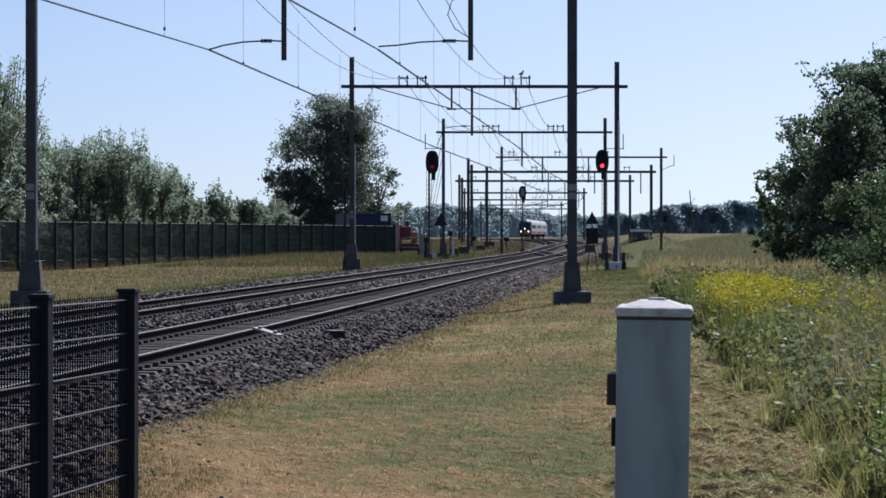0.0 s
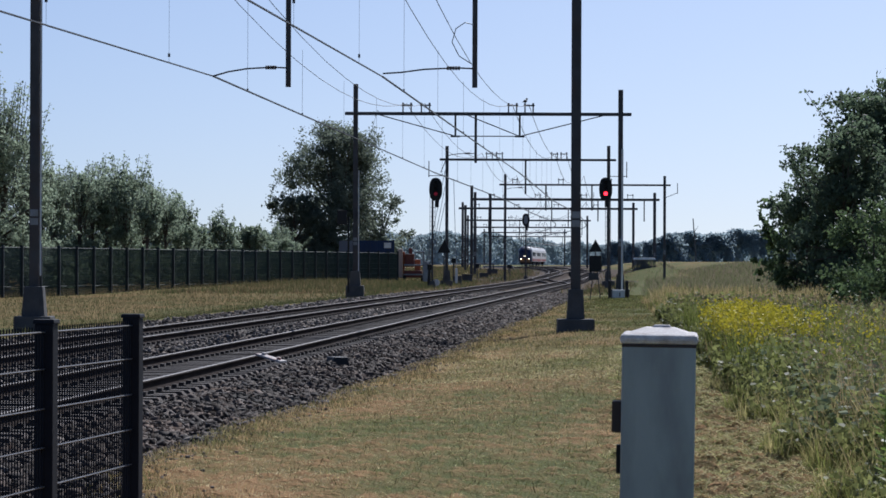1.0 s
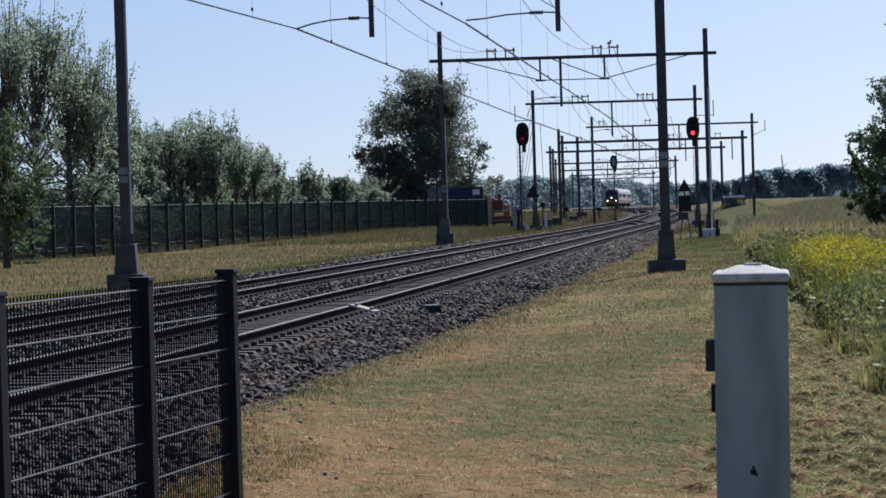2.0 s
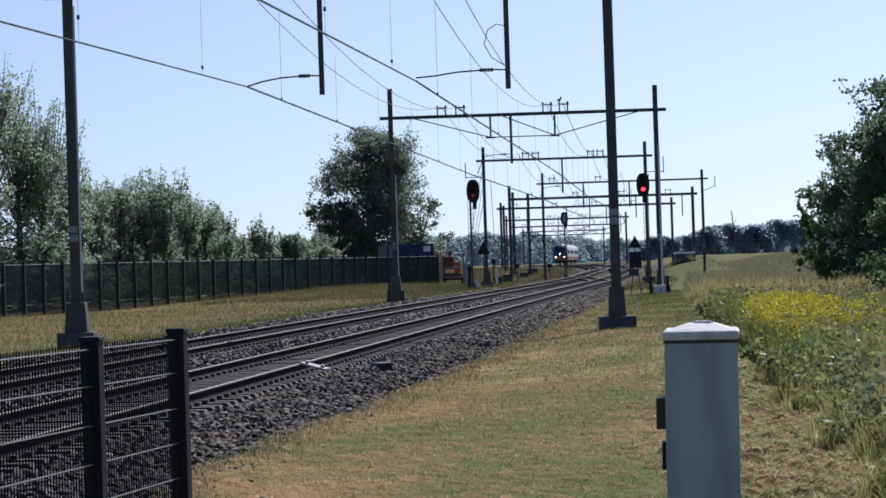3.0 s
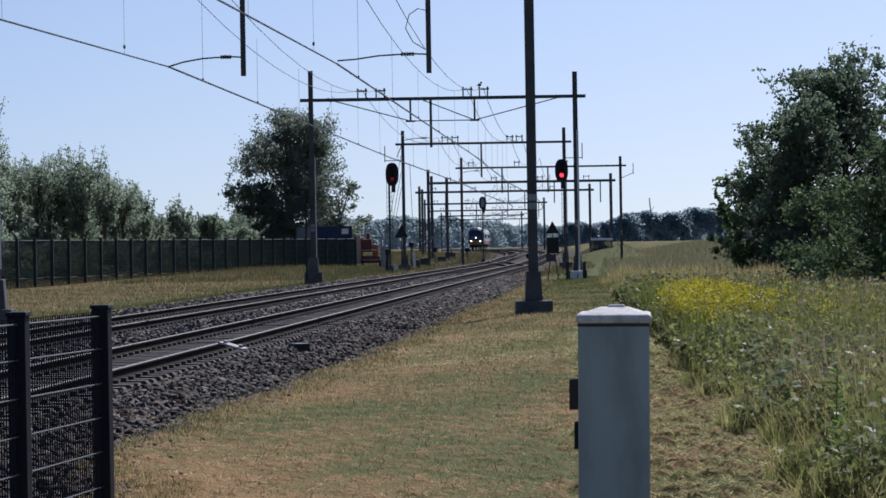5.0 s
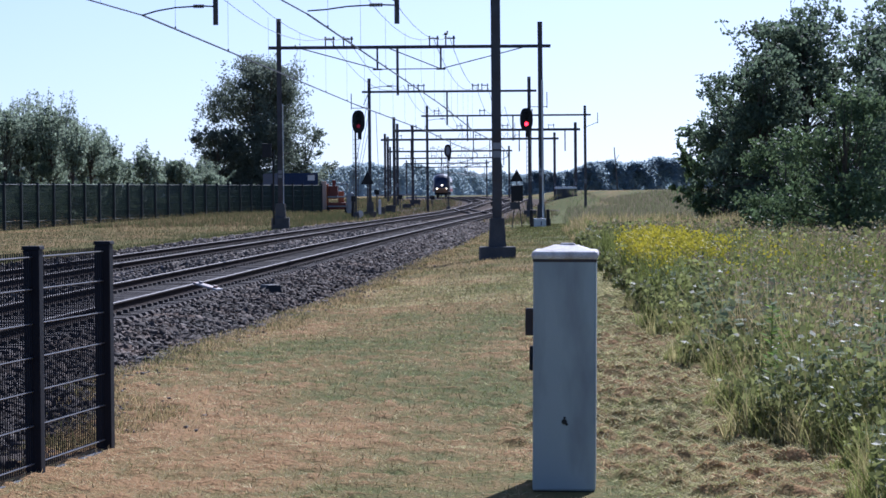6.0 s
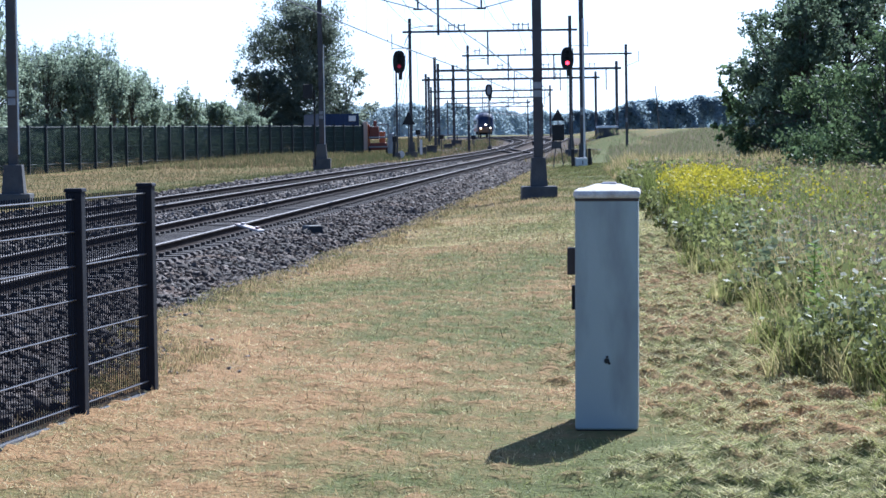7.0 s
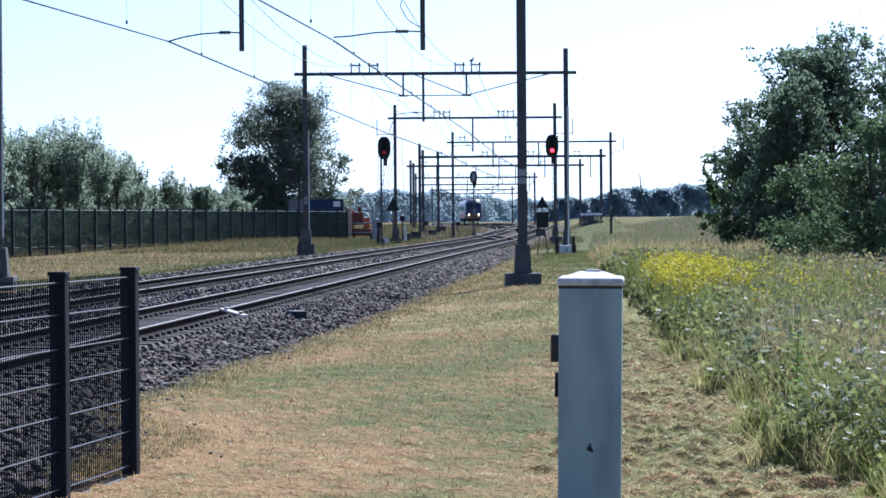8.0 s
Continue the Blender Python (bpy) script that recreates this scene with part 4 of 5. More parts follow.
def mast_stays():
    """Thin stay wires and a hanging weight beside the portal's mast."""
    ob = holder("tension_stays", pose(0.04, 220.6, 0), "thin slanting stay wires beside the portal mast", "stays")
    for x0, z0, x1, z1 in ((-0.15, 8.6, -1.75, 0.4), (-0.15, 7.4, -1.45, 0.5), (-0.15, 6.2, -1.2, 1.0), (0.5, 8.0, 0.75, 0.2)):
        bm = B()
        rod(bm, (x0, 0, z0), (x1, -0.5, z1), 0.022, n=5)
        part("stay_wire", bm, M_galv, ob)
    bm = B()
    bx(bm, (-1.45, -0.5, 1.1), (0.55, 0.3, 1.5), taper=0.7, bev=0.03)
    part("weight_stack", bm, M_galv, ob, "pale stack of tension weights")
    bm = B()
    bx(bm, (0.72, -0.5, 0.8), (0.2, 0.2, 1.1), bev=0.02)
    part("anchor_block", bm, M_white, ob, "white anchor block")


def triangle_board(x, y, z):
    ob = holder("warning_board", pose(x, y, 0), "black triangle board beside the portal mast", "sign")
    bm = B()
    v = [bm.verts.new(c) for c in ((-0.5, 0, z), (0.5, 0, z), (0, 0, z + 1.0), (-0.5, 0.05, z), (0.5, 0.05, z), (0, 0.05, z + 1.0))]
    for q in ((0, 1, 2), (5, 4, 3), (0, 3, 4, 1), (1, 4, 5, 2), (2, 5, 3, 0)):
        bm.faces.new([v[i] for i in q])
    part("triangle", bm, M_black, ob)
    bm = B()
    rod(bm, (0, 0.1, -0.2), (0, 0.1, z + 0.7), 0.05, n=8)
    part("post", bm, M_steel, ob)


def low_barrier(x0, x1, y, z):
    ob = holder("low_barrier", pose(0, y, z), "low pale steel barrier beside the sidings", "barrier", "low barriers")
    bm = B()
    bx(bm, ((x0 + x1) / 2, 0, 0.75), (x1 - x0, 0.1, 0.22), bev=0.02)
    part("rail", bm, M_galv, ob)
    for x in np.linspace(x0 + 0.2, x1 - 0.2, 4):
        bm = B()
        bx(bm, (float(x), 0.08, 0.3), (0.12, 0.12, 1.0))
        part("post", bm, M_steel, ob)


M_rust = material("rust_red_paint", (0.20, 0.06, 0.04), (0.13, 0.04, 0.03), 0.7, 0, 1.5, 30, 0.1, 0.004)
M_cream = material("cream_painted_board", (0.62, 0.47, 0.36), (0.5, 0.34, 0.25), 0.6, 0, 1.5, 30, 0.1, 0.004)
switch_stand(-1.15, 206.6)
mast_stays()
triangle_board(-0.15, 219.5, 2.5)
low_barrier(0.9, 6.5, 396, float(ground_z(np.array(3.5), np.array(396.0))))
low_barrier(5.3, 9.7, 425, float(ground_z(np.array(7.5), np.array(425.0))))
yard_machine()
for x, y, h, arm in ((-21.4, 230, 6.0, -0.6), (-30.5, 210, 6.6, 0.0)):
    bm = B()
    rod(bm, (0, 0, 0), (0, 0, h), 0.07, 0.05)
    if arm:
        bx(bm, (arm / 2, 0, h), (0.7, 0.2, 0.12), bev=0.03)
    tagged(part("street_lamp", bm, M_galv), "slim grey lamp post behind the fence", "lamp post", "lamp posts").matrix_basis = pose(x, y, 0)


def bird():
    """A small bird on a feeder bracket."""
    ob = holder("bird", pose(4.05, 153, 9.98, 0, 0, 60), "small dark bird perched on the portal bracket", "bird")
    bm = B()
    bmesh.ops.create_icosphere(bm, subdivisions=2, radius=0.1)
    for v in bm.verts:
        v.co = Vector((v.co.x * 1.7, v.co.y * 0.8, v.co.z * 0.85 + 0.12 + v.co.x * 0.3))
    part("body", bm, M_black, ob, smooth=True)
    bm = B()
    bmesh.ops.create_icosphere(bm, subdivisions=2, radius=0.055)
    for v in bm.verts:
        v.co += Vector((0.17, 0, 0.24))
    rod(bm, (0.21, 0, 0.24), (0.28, 0, 0.23), 0.018, 0.003, 6)
    part("head", bm, M_black, ob)
    bm = B()
    bx(bm, (-0.22, 0, 0.06), (0.2, 0.07, 0.02), taper=0.8)
    part("tail", bm, M_black, ob)


bird()


def relay_cabinets():
    """Small grey lineside cabinets and posts in the throat of the station."""
    for x, y, w, h in ((0.9, 236, 0.7, 0.7), (1.9, 266, 0.9, 0.7), (3.9, 305, 0.9, 0.8), (5.4, 345, 1.2, 0.9)):
        ob = holder("relay_cabinet", pose(x, y, float(ground_z(np.array(x), np.array(float(y)))) - 0.05), "small grey lineside relay cabinet", "cabinet", "relay cabinets")
        bm = B()
        bx(bm, (0, 0, h / 2), (w, 0.6, h), bev=0.02)
        part("body", bm, M_conc, ob)
        bm = B()
        bx(bm, (0, 0, h + 0.04), (w + 0.1, 0.7, 0.08), taper=0.94)
        part("roof", bm, M_conc, ob)
    for x, y, h in ((0.6, 240, 2.2), (3.0, 285, 1.9), (6.9, 320, 1.6), (7.3, 345, 1.5), (12.6, 300, 1.0), (13.6, 318, 0.9), (11.6, 262, 0.8)):
        ob = holder("lineside_post", pose(x, y, float(ground_z(np.array(x), np.array(float(y)))) - 0.05), "short lineside post with a small plate", "post", "lineside posts")
        bm = B()
        rod(bm, (0, 0, 0), (0, 0, h), 0.05, n=8)
        part("post", bm, M_steel, ob)
        bm = B()
        bx(bm, (0, -0.06, h - 0.2), (0.4, 0.03, 0.4))
        part("plate", bm, M_black, ob)


relay_cabinets()


# ---------------------------------------------------------------- trees
M_bark = material("bark", (0.12, 0.095, 0.07), (0.06, 0.05, 0.04), 0.95, 0, 3, 25, 0.6, 0.02)
M_leaf_dark = material("dark_leaves", (0.15, 0.195, 0.12), (0.105, 0.145, 0.088), 0.6, 0, 0.5, 9, 0, island=0.3, trans=0.65)
# Leaf colour paled to carry the haze in front of willows and shrubs.
M_leaf_grey = material("hazed_grey_leaves", (0.31, 0.37, 0.27), (0.23, 0.28, 0.195), 0.7, 0, 0.4, 9, 0, island=0.25, trans=0.75)
M_leaf_mid = material("mid_green_leaves", (0.14, 0.19, 0.085), (0.095, 0.14, 0.062), 0.6, 0, 0.5, 9, 0, island=0.45, trans=0.5)
# Greyed base colour stands in for haze over the big tree.
M_leaf_tree = material("hazed_green_leaves", (0.21, 0.245, 0.185), (0.15, 0.18, 0.135), 0.7, 0, 0.4, 9, 0, island=0.2, trans=0.7)
# Haze of the far woodland is put into this pale blue-grey leaf colour.
M_leaf_far = material("haze_tinted_leaves", (0.36, 0.44, 0.48), (0.27, 0.34, 0.37), 0.9, 0, 0.12, 0.6, 0, island=0.04, trans=0.8, spec=0.05)


def leaf_quads(c, size, rng):
    """Randomly turned, slightly folded leaf clumps at the points c."""
    n = len(c)
    u = rng.normal(size=(n, 3))
    u /= np.linalg.norm(u, axis=1)[:, None]
    w = np.cross(u, rng.normal(size=(n, 3)))
    w /= np.linalg.norm(w, axis=1)[:, None]
    s = (size * rng.uniform(0.55, 1.3, n))[:, None]
    v = np.stack([c - u * s * 0.5, c + w * s * 0.32, c + u * s * 0.5, c - w * s * 0.32], 1).reshape(-1, 3)
    return v, np.arange(4 * n).reshape(n, 4)


def blob_points(blobs, n, rng, shell=0.55):
    w = np.array([b[3] * b[4] * b[5] for b in blobs]) ** 0.67
    k = rng.choice(len(blobs), n, p=w / w.sum())
    b = np.array(blobs)[k]
    d = rng.normal(size=(n, 3))
    d /= np.linalg.norm(d, axis=1)[:, None]
    r = shell + (1.08 - shell) * rng.random(n) ** 0.6
    return b[:, :3] + d * b[:, 3:6] * r[:, None]


def wisps(bm, h, w, lean, rng, k):
    """Thin upright limbs with sparse leaves that break the outline."""
    out = []
    for j in range(k):
        a, r = rng.uniform(0, 2 * math.pi), w * 0.5 * math.sqrt(rng.random())
        p = np.array((lean * 0.6 + 0.5 * r * math.cos(a), 0.5 * r * math.sin(a), h * rng.uniform(0.45, 0.7)))
        q = np.array((lean + 1.15 * r * math.cos(a), 1.15 * r * math.sin(a), h * rng.uniform(0.9, 1.16) * (1 - 0.25 * (r / w))))
        rod(bm, p, q, 0.0035 * h, 0.001 * h, 5)
        t = rng.random(64) ** 0.7
        knot = np.round(t * 7) / 7 * 0.6 + t * 0.4
        out.append(p + (q - p) * knot[:, None] + rng.normal(0, 0.013 * h, (64, 3)))
    return out


def tree(x, y, h, w, seed, mat, label, n=6000, leaf=0.3, trunk=0.25, nb=26, z=0.0, lean=0.0, airy=0.0, name="tree", low=0.15, fat=1.0):
    rng = np.random.default_rng(seed)
    ob = holder(name, pose(x, y, z), label, "tree" if name == "tree" else "bush", "trees" if name == "tree" else "bushes")
    bm = B()
    rod(bm, (0, 0, -0.1), (lean * 0.5, 0, h * trunk), 0.032 * h ** 0.9, 0.022 * h ** 0.9, 9)
    rod(bm, (lean * 0.5, 0, h * trunk), (lean, 0, h * 0.8), 0.022 * h ** 0.9, 0.006 * h, 8)
    blobs = []
    for i in range(nb):
        zz = h * (low + (0.93 - low) * rng.random())
        t = (zz / h - low) / (0.95 - low)
        prof = math.sqrt(max(0.05, 1 - (2 * t - 0.75) ** 2 / 1.7))
        a, r = rng.uniform(0, 2 * math.pi), w / 2 * prof * math.sqrt(rng.random()) * 0.85
        s = h * rng.uniform(0.065, 0.13) * (1 - 0.3 * airy) * fat
        cx, cy = r * math.cos(a) + lean * t, r * math.sin(a)
        blobs.append((cx, cy, zz, s * 1.15, s * 1.15, s))
        z0 = h * trunk + max(0, zz - h * trunk) * 0.45
        rod(bm, (lean * 0.5, 0, z0), (cx, cy, zz), 0.0055 * h, 0.002 * h, 5)
    per = 34
    rc = max(0.16, 0.026 * h) * (0.8 if airy else 1.0)
    hub = blob_points(blobs, max(12, int(n * (0.7 if airy else 0.9)) // per), rng, 0.3)
    # gaps between the boughs
    gap = sum(np.sin(hub @ rng.normal(0, 5.5 / h ** 0.8, 3) + rng.uniform(0, 6.3)) for _ in range(7)) / 2.6
    hub = hub[gap > -0.75 + 0.25 * (hub[:, 2] > 0.55 * h)]
    c = np.repeat(hub, per, 0) + rng.normal(0, 1, (len(hub) * per, 3)) * rc * np.repeat(rng.uniform(0.5, 1.25, len(hub)), per)[:, None] * (1, 1, 0.8)
    c = np.concatenate([c] + wisps(bm, h, w, lean, rng, 26 if airy else 4))
    part("trunk", bm, M_bark, ob)
    c[:, 2] = np.maximum(c[:, 2], 0.1)
    v, f = leaf_quads(c, leaf, rng)
    cr = new("crown", fast_mesh("crown", v, f, [mat]))
    cr.parent = ob
    return ob


T_BIG = "large full tree with grey-green leaves behind the yard"
tree(-10.0, 265, 14.3, 11.6, 11, M_leaf_tree, T_BIG, 76000, 0.24, nb=95, low=0.08)
tree(-13.4, 262, 8.3, 6.4, 12, M_leaf_tree, "lower bushy tree beside the large one", 10000, 0.27, low=0.05)
tree(-5.8, 268, 8.2, 6.4, 13, M_leaf_tree, "lower bushy tree beside the large one", 9000, 0.27, low=0.05)
T_ROW = "slender grey-green willow in a row behind the fence"
trng = random.Random(4)
for i, (px, top, yy) in enumerate(((-150, 60, 170), (-95, 40, 175), (-40, 100, 178), (5, 118, 180), (40, 190, 185), (85, 250, 205), (130, 252, 210), (180, 250, 214), (215, 238, 212),
                                   (250, 275, 220), (290, 300, 226), (318, 316, 232), (395, 330, 236), (355, 350, 240), (440, 352, 244), (480, 355, 250))):
    h = 1.7 + (418 - top) * yy / 5246
    tree((px - 784) * yy / 5246, yy, h, max(2.6, h * 0.42), 30 + i, M_leaf_grey, T_ROW, 14000 if i < 5 else 6500, 0.20, nb=50 if i < 5 else 26, airy=0.7, low=0.1, lean=trng.uniform(-0.4, 0.4))
for i in range(17):
    px = 50 + i * 17 + trng.uniform(-6, 6)
    yy = 205 + trng.uniform(0, 30)
    h = 1.7 + (418 - (262 + max(0, px - 200) * 0.55 + trng.uniform(-14, 25))) * yy / 5246
    tree((px - 784) * yy / 5246, yy, h, 2.3, 300 + i, M_leaf_grey, T_ROW, 3200, 0.19, nb=16, airy=0.8, low=0.12, lean=trng.uniform(-0.5, 0.5))
for i in range(16):
    px = -180 + i * 45
    yy = 196 + 3.5 * i
    tree((px - 784) * yy / 5246, yy, 3.8 + trng.uniform(-0.6, 1.0), 4.6, 60 + i, M_leaf_grey, "dense green shrub behind the yard fence", 5000, 0.22, nb=16, name="bush", low=0.05, trunk=0.1)

for i in range(17):
    t = (i + 0.4 * trng.random()) / 17
    tree(-33.0 + 28.5 * t - 6.2, 136 + 101 * t + 1.0, trng.uniform(1.9, 2.7), 6.5, 400 + i, M_leaf_dark, "low dense brambles close behind the yard fence", 6000, 0.19, nb=30, name="bush", low=0.04, trunk=0.1, fat=2.6)

tree(-21.2, 118, 6.4, 3.8, 95, M_leaf_mid, "bushy young tree with sunlit yellowish leaves beside the fence", 9000, 0.16, nb=40, low=0.03)
T_R = "dense dark green tree at the edge of the meadow"
tree(22.5, 150, 11.6, 9.5, 80, M_leaf_dark, T_R, 26000, 0.26, nb=60, low=0.05)
tree(19.0, 142, 8.6, 6.0, 81, M_leaf_dark, T_R, 18000, 0.24, nb=40, low=0.04)
tree(27.5, 150, 12.0, 9, 82, M_leaf_dark, T_R, 15000, 0.28, nb=50, low=0.05)
tree(17.6, 155, 5.2, 4.2, 83, M_leaf_mid, "smaller leafy tree at the end of the row", 3500, 0.3, low=0.05)
tree(18.9, 151, 7.4, 5.2, 97, M_leaf_dark, T_R, 12000, 0.22, nb=40, low=0.03)
tree(18.0, 148, 3.6, 4.4, 98, M_leaf_mid, "low leafy bush at the foot of the trees", 6000, 0.2, nb=30, name="bush", low=0.03, trunk=0.1, fat=1.4)
tree(24, 118, 11.0, 8, 84, M_leaf_dark, T_R, 24000, 0.24, nb=50, low=0.04)
tree(19.5, 100, 9.0, 6.5, 85, M_leaf_dark, T_R, 18000, 0.2, nb=40, low=0.04)
tree(13.2, 80, 4.5, 4.6, 86, M_leaf_mid, "rounded bush with lighter leaves in front of the trees", 18000, 0.13, nb=50, name="bush", low=0.05, trunk=0.1)
tree(12.4, 86, 3.2, 3.4, 90, M_leaf_mid, "rounded bush with lighter leaves in front of the trees", 9000, 0.13, nb=36, name="bush", low=0.05, trunk=0.1)
tree(16.2, 84, 6.6, 5.6, 87, M_leaf_dark, T_R, 18000, 0.18, nb=40, low=0.04)
tree(20.5, 88, 8, 6, 88, M_leaf_dark, T_R, 6000, 0.25, nb=40, low=0.04)


def far_wood(name, pts, hgt, n, leaf, seed, label):
    rng = np.random.default_rng(seed)
    t = rng.random(n)
    P = np.array(pts, float)
    k = np.linspace(0, 1, len(P))
    x, y = np.interp(t, k, P[:, 0]), np.interp(t, k, P[:, 1])
    top = hgt * (0.80 + 0.09 * np.sin(x * 0.07 + seed) + 0.05 * np.sin(x * 0.37 + 2 * seed) + 0.025 * np.sin(x * 0.83 + y * 0.2) + 0.012 * np.sin(x * 2.1))
    a = math.pi / 2 * rng.random(n) ** 0.6
    lump = 1 + 0.22 * np.sin(x * 0.9 + 3 * a + seed) + 0.2 * np.sin(x * 0.43 + 2.0 * a) + 0.12 * np.sin(x * 1.9 - 5 * a)
    c = np.stack([x, y - 5.6 * np.cos(a) * lump, top * np.minimum(1, 1.12 * np.sin(a)) * 0.95 - 0.2], -1) + rng.normal(0, 0.35, (n, 3))
    v, f = leaf_quads(c, leaf, rng)
    # rounded crowns behind the outer leaves
    ns, nv = 900, 20
    S, V = np.meshgrid(np.linspace(0, 1, ns), np.linspace(0, math.pi * 0.5, nv), indexing="ij")
    X, Y = np.interp(S, k, P[:, 0]), np.interp(S, k, P[:, 1])
    bump = 1 + 0.22 * np.sin(X * 0.9 + 3 * V + seed) + 0.2 * np.sin(X * 0.43 + 2.0 * V) + 0.12 * np.sin(X * 1.9 - 5 * V)
    T = hgt * (0.80 + 0.09 * np.sin(X * 0.07 + seed) + 0.05 * np.sin(X * 0.37 + 2 * seed) + 0.025 * np.sin(X * 0.83 + Y * 0.2) + 0.012 * np.sin(X * 2.1)) * 0.93
    G = np.stack([X, Y - 5.5 * np.cos(V) * bump, T * np.minimum(1, 1.12 * np.sin(V)) * (0.92 + 0.08 * bump) - 0.3], -1).reshape(-1, 3)
    i = np.arange(ns * nv).reshape(ns, nv)
    q = np.stack([i[:-1, :-1], i[1:, :-1], i[1:, 1:], i[:-1, 1:]], -1).reshape(-1, 4)
    v, f = np.concatenate([G, v]), np.concatenate([q, f + ns * nv])
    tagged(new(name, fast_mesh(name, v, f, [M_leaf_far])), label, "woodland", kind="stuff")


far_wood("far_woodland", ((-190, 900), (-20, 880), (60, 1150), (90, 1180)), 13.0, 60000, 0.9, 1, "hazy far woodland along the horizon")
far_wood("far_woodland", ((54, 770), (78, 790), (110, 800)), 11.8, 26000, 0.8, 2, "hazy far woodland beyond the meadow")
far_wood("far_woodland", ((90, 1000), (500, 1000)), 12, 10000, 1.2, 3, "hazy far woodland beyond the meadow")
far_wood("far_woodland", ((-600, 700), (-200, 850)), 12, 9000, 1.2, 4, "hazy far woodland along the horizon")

# ---------------------------------------------------------------- tall weeds
M_weed = grass_material("tall_meadow_grass", (0.15, 0.178, 0.045), (0.42, 0.33, 0.17), 0.45, 0, 0.5)
M_seeding = grass_material("seeding_meadow_grass", (0.11, 0.16, 0.05), (0.27, 0.215, 0.16), 0.35, 0, 0.5)
M_edge = grass_material("soft_edge_grass", (0.22, 0.25, 0.065), (0.50, 0.42, 0.20), 0.5, 0, 0.55)
M_verge = grass_material("dry_verge_grass", (0.10, 0.118, 0.05), (0.235, 0.17, 0.098), 0.4, 0, 0.35)
M_weedleaf = material("broad_weed_leaves", (0.27, 0.285, 0.10), (0.14, 0.155, 0.055), 0.5, 0, 2, 20, 0, island=0.5, trans=0.5, spec=0.25)
M_dock = material("dock_leaf", (0.27, 0.31, 0.16), (0.16, 0.195, 0.09), 0.75, 0, 2, 20, 0, island=0.4, trans=0.35, spec=0.12)
M_yellow = material("yellow_mustard_flowers", (0.62, 0.52, 0.04), (0.45, 0.40, 0.03), 0.7, 0, 3, 20, 0, island=0.3, trans=0.3)
M_umbel = material("white_umbel_flowers", (0.84, 0.82, 0.70), (0.72, 0.69, 0.56), 0.9, 0, 6, 60, 0.1, 0.004, island=0.2, trans=0.5, spec=0.05)
M_seed = material("grass_seed_heads", (0.34, 0.27, 0.16), (0.24, 0.19, 0.11), 0.8, 0, 2, 20, 0, island=0.4, trans=0.4)
M_lime = material("lime_green_leaves", (0.24, 0.34, 0.07), (0.17, 0.26, 0.055), 0.8, 0, 2, 20, 0, island=0.3, trans=0.5, spec=0.05)


